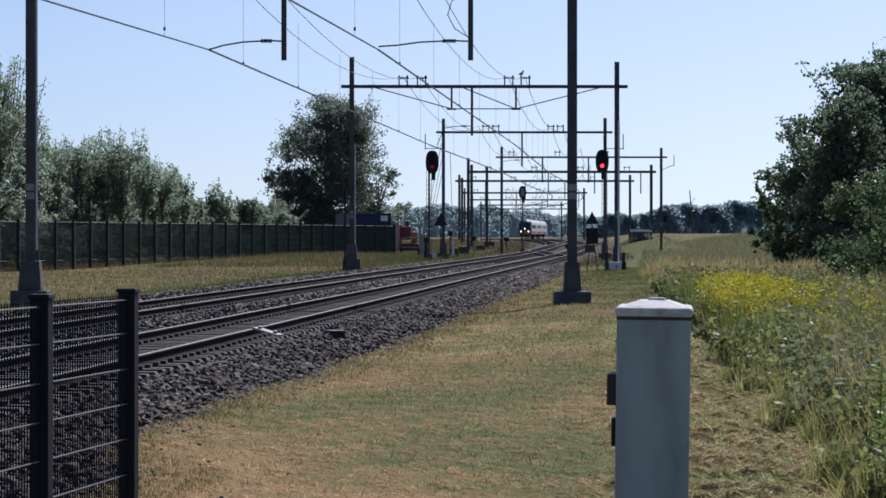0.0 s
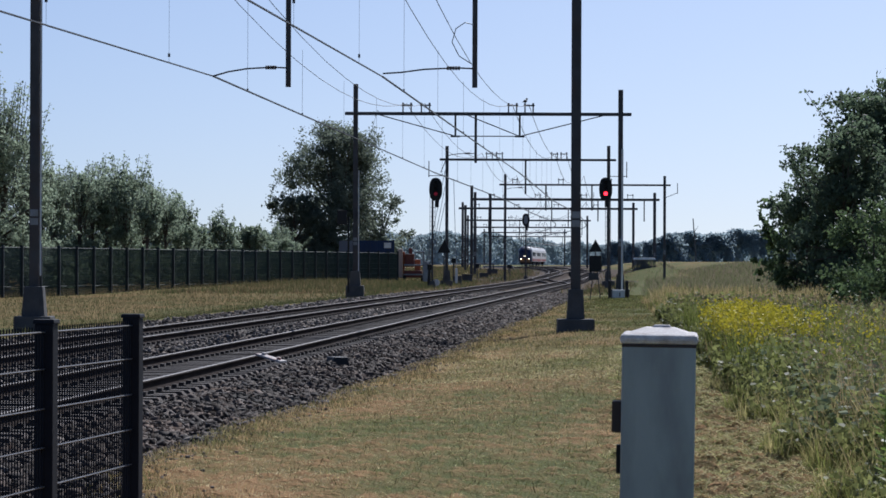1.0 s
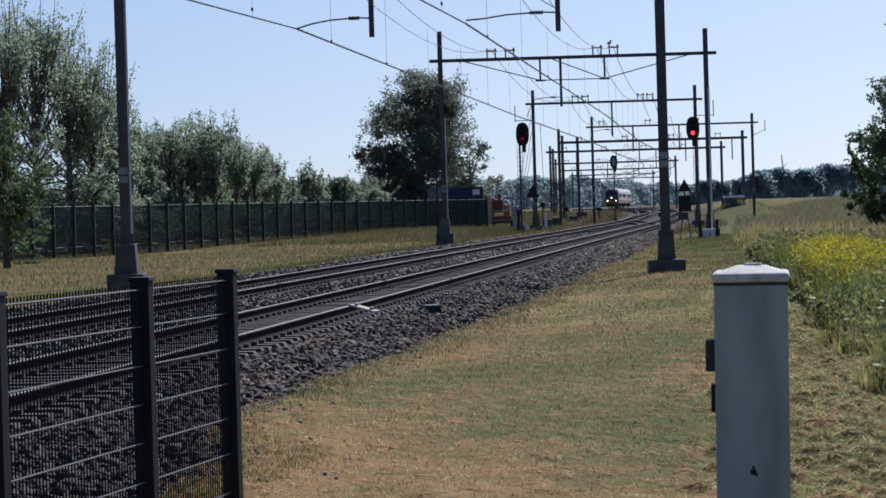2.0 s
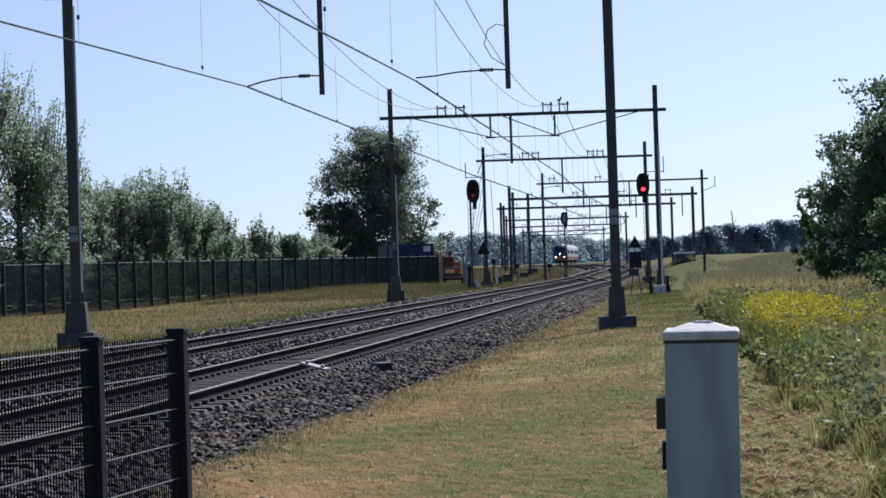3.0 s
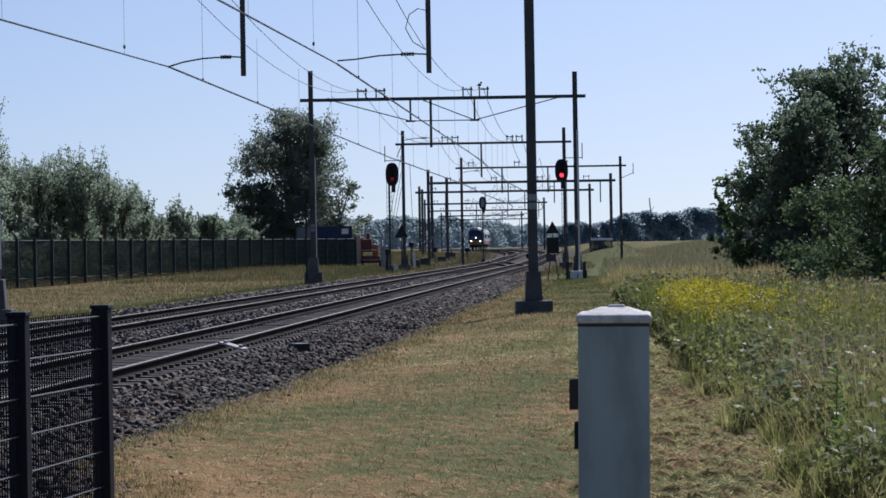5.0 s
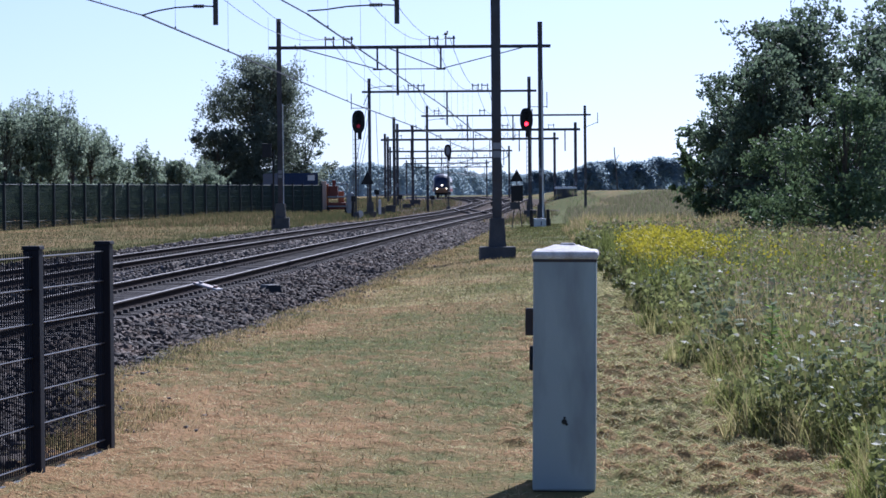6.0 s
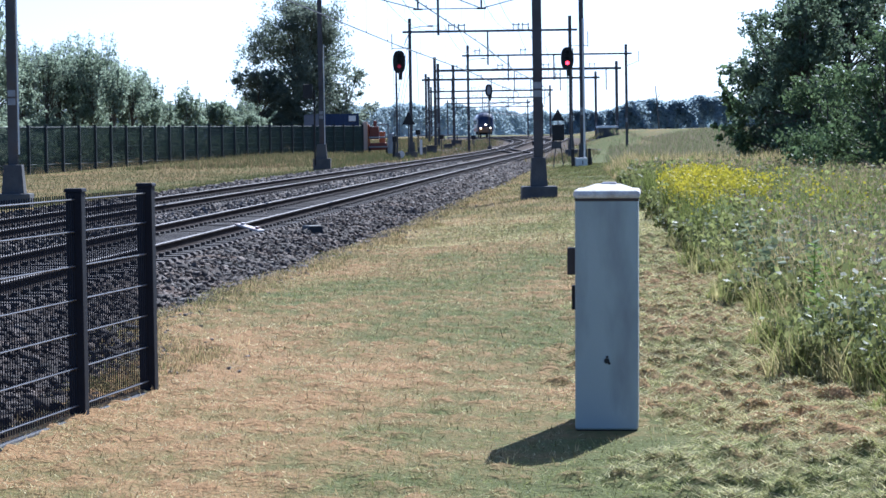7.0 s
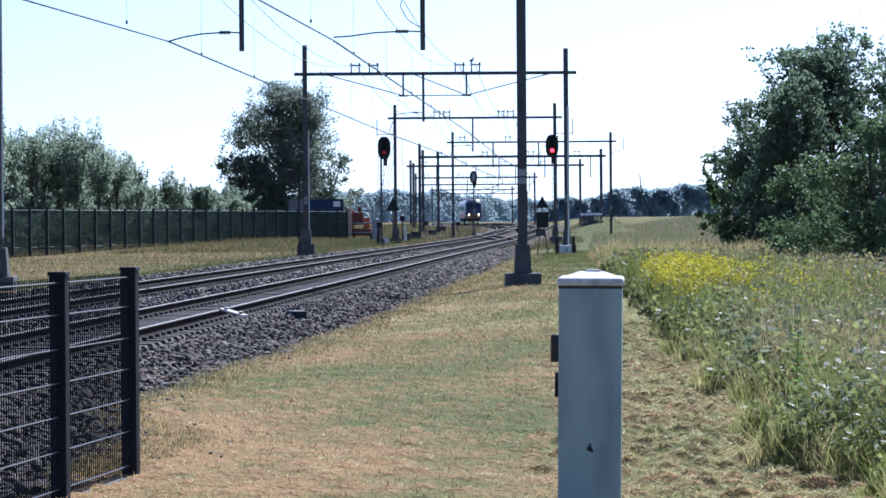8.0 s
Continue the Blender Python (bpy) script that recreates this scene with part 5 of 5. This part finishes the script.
def meadow():
    rng = np.random.default_rng(9)
    n = 85000
    y = 11 + 130 * rng.random(n) ** 1.7
    e = edge_x(y)
    x = e + (6 + 0.09 * y) * rng.random(n) ** 1.45
    into = np.clip((x - e) / 0.4, 0.45, 1)
    h = (0.28 + 0.55 * rng.random(n)) * into * (1 + 0.25 * np.sin(x * 2 + y) * np.sin(1.3 * y))
    w = (0.006 + 0.008 * rng.random(n)) * (0.8 + y / 35)
    d = np.clip(0.42 + 0.35 * np.sin(0.5 * x + 0.23 * y) + rng.normal(0, 0.25, n) + 0.3 * smooth01(50, 110, y), 0, 1)
    tagged(new("tall_grass", blades("tall_grass", x, y, h, w, rng.uniform(0.05, 0.6, n), rng, [M_weed], d, seg=2)), "tall unmown meadow grass, green and straw-coloured", "grass", kind="stuff")
    n = 130000
    y = 11 + 85 * rng.random(n) ** 1.6
    e = edge_x(y)
    x = e + (4.5 + 0.07 * y) * rng.random(n) ** 1.7
    z = ground_z(x, y) + 0.05 + np.clip((x - e) / 0.35, 0.5, 1) * (0.28 + 0.40 * rng.random(n)) * rng.random(n) ** 0.6 * (1 + 0.3 * np.sin(2.3 * x + 1.1 * y))
    patch = np.sin(x * 1.3 + 2) * np.sin(y * 0.55) + 0.5 * np.sin(y * 0.21)
    keep = (patch > -0.15) | (x - e < 0.7)
    v, f = leaf_quads(np.stack([x, y, z], -1)[keep], 0.056 * (0.75 + 0.022 * y[keep]), rng)
    tagged(new("broad_weeds", fast_mesh("broad_weeds", v, f, [M_weedleaf])), "broad-leaved weeds and nettles along the mown strip", "weeds", kind="stuff")
    # large dock leaves at the edge
    n = 11000
    y = 12.5 + 40 * rng.random(n) ** 1.4
    e = edge_x(y)
    x = e + 0.1 + 2.6 * rng.random(n) ** 1.5
    z = ground_z(x, y) + np.clip((x - e) / 0.4, 0.45, 1) * (0.3 + 0.35 * rng.random(n))
    on = np.sin(x * 2.3 + 1) * np.sin(y * 0.7 + 2) > -0.1
    v, f = leaf_quads(np.stack([x, y, z], -1)[on], 0.13 * (0.9 + 0.01 * y[on]), rng)
    c = np.repeat(z[on], 4)
    v[:, 2] = c + (v[:, 2] - c) * 0.4
    tagged(new("dock_leaves", fast_mesh("dock_leaves", v, f, [M_dock])), "large pale dock leaves among the weeds", "weeds", kind="stuff")
    # light grass that leans out over the mown strip
    n = 26000
    y = 10.5 + 34 * rng.random(n) ** 1.3
    x = edge_x(y) - 0.12 + 0.9 * rng.random(n) ** 1.4
    d = np.clip(0.40 + 0.3 * np.sin(1.7 * y + x) + rng.normal(0, 0.22, n), 0, 1)
    tagged(new("edge_grass", blades("edge_grass", x, y, (0.12 + 0.34 * rng.random(n) ** 1.3) * (0.75 + 0.35 * np.sin(2.9 * y) * np.sin(1.1 * y)), 0.007 + 0.007 * rng.random(n), rng.uniform(0.1, 0.75, n), rng, [M_edge], d, seg=2)),
           "soft yellow-green grass leaning over the mown strip", "grass", kind="stuff")
    # seed heads
    n = 26000
    y = 13 + 80 * rng.random(n) ** 1.5
    x = edge_x(y) + 0.5 + (5 + 0.08 * y) * rng.random(n) ** 1.1
    z = ground_z(x, y) + 0.42 + 0.38 * rng.random(n)
    v, f = leaf_quads(np.stack([x, y, z], -1), 0.035 * (0.8 + y / 50), rng)
    tagged(new("seed_heads", fast_mesh("seed_heads", v, f, [M_seed])), "purplish-brown seed heads of the meadow grass", "grass", kind="stuff")
    # mustard in flower
    def mustard(n, y, x, size, label):
        # each plant carries a loose spray of small flowers
        k = 9
        top = ground_z(x, y) + 0.62 + 0.42 * rng.random(n)
        c = np.stack([np.repeat(x, k) + rng.normal(0, 0.07, n * k), np.repeat(y, k) + rng.normal(0, 0.07, n * k), np.repeat(top, k) - rng.exponential(0.09, n * k)], -1)
        v, f = leaf_quads(c, size, rng)
        tagged(new("mustard_flowers", fast_mesh("mustard_flowers", v, f, [M_yellow])), label, "flowers", kind="stuff")

    n = 700
    y = 40 + 19 * rng.random(n) ** 0.8
    mustard(n, y, edge_x(y) + 0.2 + 1.1 * rng.random(n) ** 1.3, 0.062, "patch of yellow flowering mustard")
    n = 120
    y = 33 + 26 * rng.random(n) ** 0.7
    mustard(n, y, edge_x(y) + 0.5 + 2.2 * rng.random(n) ** 1.4, 0.055, "scattered yellow mustard flowers")
    # stems under the mustard
    n = 12000
    y = 36 + 38 * rng.random(n)
    x = edge_x(y) + 0.15 + 3.6 * rng.random(n) ** 1.2
    tagged(new("mustard_stems", blades("mustard_stems", x, y, 0.5 + 0.4 * rng.random(n), np.full(n, 0.022), rng.uniform(0.05, 0.3, n), rng, [M_weed], np.full(n, 0.1), seg=2)),
           "upright green stems of the mustard", "stems", kind="stuff")


meadow()


def umbel(x, y, h, s, rng):
    ob = holder("hogweed", pose(x, y, float(ground_z(np.array(x), np.array(y)))), "white flowering hogweed stem", "plant", "hogweed plants")
    bm = B()
    rod(bm, (0, 0, 0), (0.02, 0, h), 0.008, 0.005, 5)
    for k in range(6):
        a = k * 1.05
        rod(bm, (0.02, 0, h - 0.05), (0.02 + s * 0.3 * math.cos(a), s * 0.3 * math.sin(a), h), 0.003, n=3)
    part("stem", bm, M_weedleaf, ob)
    bm = B()
    for k in range(11):
        a, r = k * 2.4, s * 0.5 * math.sqrt(k / 11)
        c = bmesh.ops.create_icosphere(bm, subdivisions=1, radius=s * 0.17)
        for v in c["verts"]:
            v.co = Vector((v.co.x + 0.02 + r * math.cos(a), v.co.y + r * math.sin(a), v.co.z * 0.7 + h + rng.uniform(-0.01, 0.01)))
    part("flower", bm, M_umbel, ob)
    bm = B()
    for k in range(3):
        z = h * (0.25 + 0.2 * k)
        a = k * 2.2 + x
        d = Vector((math.cos(a), math.sin(a), 0.25))
        sd = Vector((-math.sin(a), math.cos(a), 0))
        p = Vector((0, 0, z))
        q = [p, p + d * 0.12 + sd * 0.09, p + d * 0.26 + Vector((0, 0, -0.04)), p + d * 0.12 - sd * 0.09]
        top = [bm.verts.new(c) for c in q]
        bm.faces.new(top)
    part("leaf", bm, M_weedleaf, ob)


urng = random.Random(3)
for i in range(30):
    y = urng.uniform(18, 38)
    x = float(edge_x(np.array(y))) + urng.uniform(0.5, 3.2)
    umbel(x, y, urng.uniform(0.42, 0.62), urng.uniform(0.09, 0.16), urng)


def lime_weed(x, y, h, seed):
    rng = np.random.default_rng(seed)
    ob = holder("tall_weed", pose(x, y, float(ground_z(np.array(x), np.array(y)))), "tall lime-green leafy weed", "plant", "tall weeds")
    bm = B()
    rod(bm, (0, 0, 0), (0.03, 0, h), 0.01, 0.004, 6)
    part("stem", bm, M_lime, ob)
    bm = B()
    for k in range(34):
        z = h * (0.12 + 0.88 * k / 34)
        a = k * 2.4
        ln = 0.17 * (1 - 0.5 * k / 34)
        d, sd = Vector((math.cos(a), math.sin(a), 0.35)), Vector((-math.sin(a), math.cos(a), 0))
        p = Vector((0.03 * z / h, 0, z))
        bm.faces.new([bm.verts.new(c) for c in (p, p + d * ln * 0.5 + sd * 0.028, p + d * ln, p + d * ln * 0.5 - sd * 0.028)])
    part("leaves", bm, M_lime, ob)


for k, (x, y, h) in enumerate(((3.05, 20.8, 0.82), (3.2, 21.3, 0.6), (2.95, 20.0, 0.5), (3.6, 19.0, 0.55), (4.1, 22, 0.7))):
    lime_weed(x, y, h, k)


def verge():
    """Dry tall grass on the far side of the tracks."""
    rng = np.random.default_rng(21)
    n = 170000
    y = 55 + 340 * rng.random(n) ** 1.2
    d = -(6.0 + (16 + 14 * (y < 190)) * rng.random(n) ** 1.1)
    x = np.interp(y, XC_Y, XC_X) + d
    h = 0.08 + 0.16 * rng.random(n) ** 2 + 0.22 * smooth01(165, 200, y) * rng.random(n) * (y < 240)
    w = 0.009 + 0.00014 * y * rng.random(n)
    tagged(new("verge_grass", blades("verge_grass", x, y, h, w, rng.uniform(0.05, 0.5, n), rng, [M_verge], np.clip(0.16 + rng.normal(0, 0.16, n) + 0.24 * smooth01(7.5, 13, -d) * (y > 100), 0, 1), seg=1)),
           "dry reddish verge grass beyond the tracks", "grass", kind="stuff")
    n = 85000
    y = 90 + 280 * rng.random(n)
    x = np.maximum(np.interp(y, XC_Y, XC_X) + 8.5, edge_x(y)) + 30 * rng.random(n) ** 0.8
    tagged(new("meadow_grass", blades("meadow_grass", x, y, 0.2 + 0.4 * rng.random(n), 0.014 + 0.00016 * y, rng.uniform(0.05, 0.5, n), rng, [M_seeding], np.clip(0.55 + rng.normal(0, 0.2, n) - 0.5 * smooth01(15, 19, x) * (y < 145), 0, 1), seg=1)),
           "far meadow of tall seeding grass", "grass", kind="stuff")

    # weeds on the neglected ballast by the switches
    m = 1500
    cy = 165 + 260 * rng.random(m)
    cd = np.where(rng.random(m) < 0.75, -(4.3 + 15 * rng.random(m)), 4.3 + 3 * rng.random(m))
    k = 20
    y = np.repeat(cy, k) + rng.normal(0, 0.9, m * k)
    d = np.repeat(cd, k) + rng.normal(0, 0.45, m * k)
    n = len(y)
    x = np.interp(y, XC_Y, XC_X) + d
    base = np.maximum(ground_z(x, y), bed_z(np.clip(d, -5.6, 5.3)) + rise(y)) - 0.02
    tagged(new("yard_weeds", blades("yard_weeds", x, y, 0.10 + 0.28 * rng.random(n) ** 1.5, 0.02 + 0.00015 * y, rng.uniform(0.05, 0.6, n), rng, [M_verge], np.clip(np.repeat(rng.normal(0.45, 0.3, m), k), 0, 1), seg=1, base=base)),
           "dry weeds growing through the ballast by the switches", "weeds", kind="stuff")


verge()


# ---------------------------------------------------------------- ballast stones
def stones():
    rng = np.random.default_rng(33)
    octa = np.array([(x, y, z) for z in (-0.62, 0.62) for x, y in ((-0.72, -0.72), (0.72, -0.72), (0.72, 0.72), (-0.72, 0.72))], float)
    of = np.array([(3, 2, 1, 0), (4, 5, 6, 7), (0, 1, 5, 4), (1, 2, 6, 5), (2, 3, 7, 6), (3, 0, 4, 7)])
    n1, n2 = 52000, 36000
    y = np.concatenate([15 + 155 * rng.random(n1) ** 1.8, 24 + 150 * rng.random(n2) ** 1.4])
    u = rng.random(n1)
    foot_d = toe_d(y[:n1]) - 0.02 + np.clip(rng.normal(0, 0.09, n1), -0.2, 0.2) + 0.10 * np.sin(1.9 * y[:n1]) + 0.07 * np.sin(4.7 * y[:n1] + 1)
    d = np.concatenate([3.2 + (foot_d - 3.2) * u ** 0.92, rng.uniform(-4.9, 3.2, n2)])
    s = 0.030 + 0.030 * rng.random(len(d)) ** 1.5
    s *= 1 + 0.5 * smooth01(50, 120, y)
    x = np.interp(y, XC_Y, XC_X) + d
    between = np.minimum(np.abs(d - HALF), np.abs(d + HALF)) < 1.35
    z = np.maximum(np.where(d > 4.0, ground_z(x, y) + 0.01, -9), bed_z(d)) + np.where(between, rng.uniform(-0.045, -0.012, len(d)), rng.uniform(-0.03, 0.05, len(d))) - 0.05 * smooth01(-0.7, 0.1, d - toe_d(y))
    return rng, octa, of, x, y, z, s


def lay_stones():
    rng, octa, of, x, y, z, s = stones()
    n = len(x)
    sc = rng.uniform(0.6, 1.35, (n, 1, 3)) * s[:, None, None]
    v = octa[None] * sc
    # random turn about z and a tilt
    a, b = rng.uniform(0, 2 * np.pi, n), rng.uniform(-0.7, 0.7, n)
    ca, sa, cb, sb = np.cos(a)[:, None], np.sin(a)[:, None], np.cos(b)[:, None], np.sin(b)[:, None]
    vx, vy, vz = v[..., 0], v[..., 1], v[..., 2]
    vy, vz = vy * cb - vz * sb, vy * sb + vz * cb
    vx, vy = vx * ca - vy * sa, vx * sa + vy * ca
    v = np.stack([vx, vy, vz], -1) + rng.normal(0, 0.22, v.shape) * s[:, None, None] + np.stack([x, y, z], -1)[:, None, :]
    f = (np.arange(n)[:, None, None] * 8 + of[None]).reshape(-1, 4)
    off = x - np.interp(y, XC_Y, XC_X)
    # Fresh stone midway and left; the share growing with distance is painted brightening.
    fresh_or_far = (np.abs(off) < 0.95) & (rng.random(n) < 0.9) | (off < -3.1) & (rng.random(n) < 0.5) | (rng.random(n) < 0.04 + 0.32 * smooth01(60, 120, y))
    ob = new("ballast_stones", fast_mesh("ballast_stones", v.reshape(-1, 3), f, [M_stone, M_stone_pale], False, np.repeat(fresh_or_far.astype(int), 6)))
    ob.parent = bed
    tagged(ob, "crushed grey and rust-brown ballast stones", kind="stuff")
    # nearest stones as single pieces
    meshes = []
    for k in range(6):
        vv = octa * rng.uniform(0.6, 1.3, (1, 3)) + rng.normal(0, 0.2, octa.shape)
        meshes.append(fast_mesh("stone", vv, of, [M_stone1]))
    for i in range(300):
        yy = rng.uniform(24, 38)
        d = rng.uniform(3.6, 4.7)
        q = new("stone", meshes[i % 6])
        q.parent = bed
        sz = rng.uniform(0.03, 0.05)
        q.matrix_basis = pose(xc(yy) + d, yy, float(bed_z(d)) + 0.025, rng.uniform(-40, 40), rng.uniform(-40, 40), rng.uniform(0, 360)) @ Matrix.Diagonal((sz, sz, sz, 1))


def grit():
    """Small stones and grit strewn from the foot of the ballast into the turf."""
    r = np.random.default_rng(55)
    n = 7000
    y = 19 + 68 * r.random(n) ** 1.5
    x = np.interp(y, XC_Y, XC_X) + toe_d(y) - 0.1 + r.exponential(0.13, n)
    s = (0.008 + 0.010 * r.random(n)) * (0.8 + y / 60)
    box = np.array([(a, b, c) for c in (-0.5, 0.5) for a, b in ((-0.7, -0.7), (0.7, -0.7), (0.7, 0.7), (-0.7, 0.7))], float)
    q = np.array([(3, 2, 1, 0), (4, 5, 6, 7), (0, 1, 5, 4), (1, 2, 6, 5), (2, 3, 7, 6), (3, 0, 4, 7)])
    v = (box[None] * r.uniform(0.6, 1.3, (n, 1, 3)) + r.normal(0, 0.2, (n, 8, 3))) * s[:, None, None] + np.stack([x, y, ground_z(x, y) + 0.012], -1)[:, None]
    ob = new("grit", fast_mesh("grit", v.reshape(-1, 3), (np.arange(n)[:, None, None] * 8 + q[None]).reshape(-1, 4), [M_stone_pale]))
    ob.parent = bed
    tagged(ob, "brown grit strewn along the foot of the ballast", kind="stuff")


grit()
M_stone1 = material("single_ballast_stone", (0.085, 0.065, 0.054), (0.025, 0.019, 0.016), 0.9, 0, 1.5, 4, 0.3, 0.01, rnd=0.4)
lay_stones()
lay_sleepers(track_r, right_off, 22.0, 250)
lay_sleepers(track_l, left_off, 22.0, 250)

# ---------------------------------------------------------------- train
M_tblue = material("dark_blue_train_paint", (0.016, 0.027, 0.075), (0.012, 0.02, 0.055), 0.35, 0, 1, 20, 0)
M_twhite = material("white_train_paint", (0.7, 0.68, 0.66), (0.58, 0.56, 0.54), 0.4, 0, 0.5, 20, 0)
M_tred = material("red_train_paint", (0.42, 0.06, 0.05), (0.34, 0.05, 0.04), 0.4, 0, 1, 20, 0)
M_tdark = material("dull_ochre_bumper_paint", (0.26, 0.15, 0.06), (0.18, 0.09, 0.05), 0.5, 0, 1, 20, 0)
M_glass = material("dark_train_glass", (0.012, 0.014, 0.018), None, 0.08, 0, 1, 20, 0, spec=0.6)
M_lampw = glow("headlamp", (1.0, 0.82, 0.5), 8.0)


def body_shell(bm, y0, y1, w, h0, h1, nose=False):
    prof = [(-w / 2, h0), (-w / 2 - 0.02, h0 + 1.2), (-w / 2 + 0.05, h1 - 0.7), (-w * 0.36, h1 - 0.15), (-w * 0.15, h1), (w * 0.15, h1), (w * 0.36, h1 - 0.15), (w / 2 - 0.05, h1 - 0.7), (w / 2 + 0.02, h0 + 1.2), (w / 2, h0)]
    secs = [(y0, 1.0), (y1, 1.0)]
    if nose:
        secs = [(y0, 0.50), (y0 + 0.12, 0.66), (y0 + 0.4, 0.82), (y0 + 0.9, 0.93), (y0 + 1.7, 0.99), (y1, 1.0)]
    rings = []
    for y, k in secs:
        rings.append([bm.verts.new((px * (0.55 + 0.45 * k), y, h0 + (pz - h0) * k)) for px, pz in prof])
    for a, b in zip(rings[:-1], rings[1:]):
        for i in range(len(prof)):
            j = (i + 1) % len(prof)
            bm.faces.new((a[i], a[j], b[j], b[i]))
    bm.faces.new(rings[0][::-1])
    bm.faces.new(rings[-1])


def train_car(front):
    ob = holder("train_car", pose(0, 0, 0), "leading car with a blue nose and lit headlamps" if front else "white railcar with a dark window band", "train", "train cars")
    L = 26.0
    bm = B()
    body_shell(bm, 2.6 if front else 0.0, L - 0.4, 2.9, 1.0, 4.1)
    body = part("body", bm, M_twhite, ob)
    bm = B()
    for s in (-1, 1):
        bx(bm, (s * 1.465, L / 2 + 1, 1.35), (0.03, L - 4, 0.5))
    part("red_stripe", bm, M_tred, body)
    for s in (-1, 1):
        for k in range(9):
            bm = B()
            bx(bm, (s * 1.455, 4.5 + k * 2.3, 2.55), (0.04, 1.6, 0.8), bev=0.015)
            part("window", bm, M_glass, body)
    if front:
        bm = B()
        body_shell(bm, 0.0, 2.62, 2.9, 1.0, 4.1, True)
        nose = part("nose", bm, M_tblue, ob, "dark blue nose")
        bm = B()
        bx(bm, (0, 0.36, 2.75), (1.75, 0.6, 0.7), taper=0.8, bev=0.08)
        part("windscreen", bm, M_glass, nose)
        bm = B()
        bx(bm, (0, 0.05, 1.22), (2.25, 0.6, 0.85), taper=0.86, bev=0.12)
        part("bumper", bm, M_tdark, nose)
        for x, z in ((-0.82, 1.55), (0.82, 1.55), (0.0, 2.15)):
            bm = B()
            rod(bm, (x, 0.1, z), (x, -0.34, z), 0.09, 0.10, 12)
            part("headlamp", bm, M_lampw, nose, "glowing headlamp")
    for yy in (4.0, L - 4.0):
        bm = B()
        bx(bm, (0, yy, 0.75), (2.3, 3.4, 0.5), bev=0.05)
        bg = part("bogie", bm, M_black, ob)
        for dy in (-1.2, 1.2):
            for s in (-1, 1):
                bm = B()
                rod(bm, (s * 0.68, yy + dy, 0.45), (s * 0.80, yy + dy, 0.45), 0.45, n=16)
                part("wheel", bm, M_steel, bg)
    bm = B()
    bx(bm, (0, L / 2, 4.2), (1.6, 6.0, 0.25), bev=0.05)
    part("roof_unit", bm, M_galv, ob)
    return ob


CARS = [train_car(True), train_car(False), train_car(False)]


def motions():
    for i, car in enumerate(CARS):
        rows = []
        for k in range(0, 17):
            t = k * 0.5
            y = 630 - 18.9 * t + i * 26.2
            x, s = xc(y) - HALF, (xc(y + 24) - xc(y)) / 24
            rows.append((t, pose(x, y, RAIL_Z + float(rise(y)), 0, 0, -math.degrees(math.atan(s)))))
        walk(car, rows)


motions()
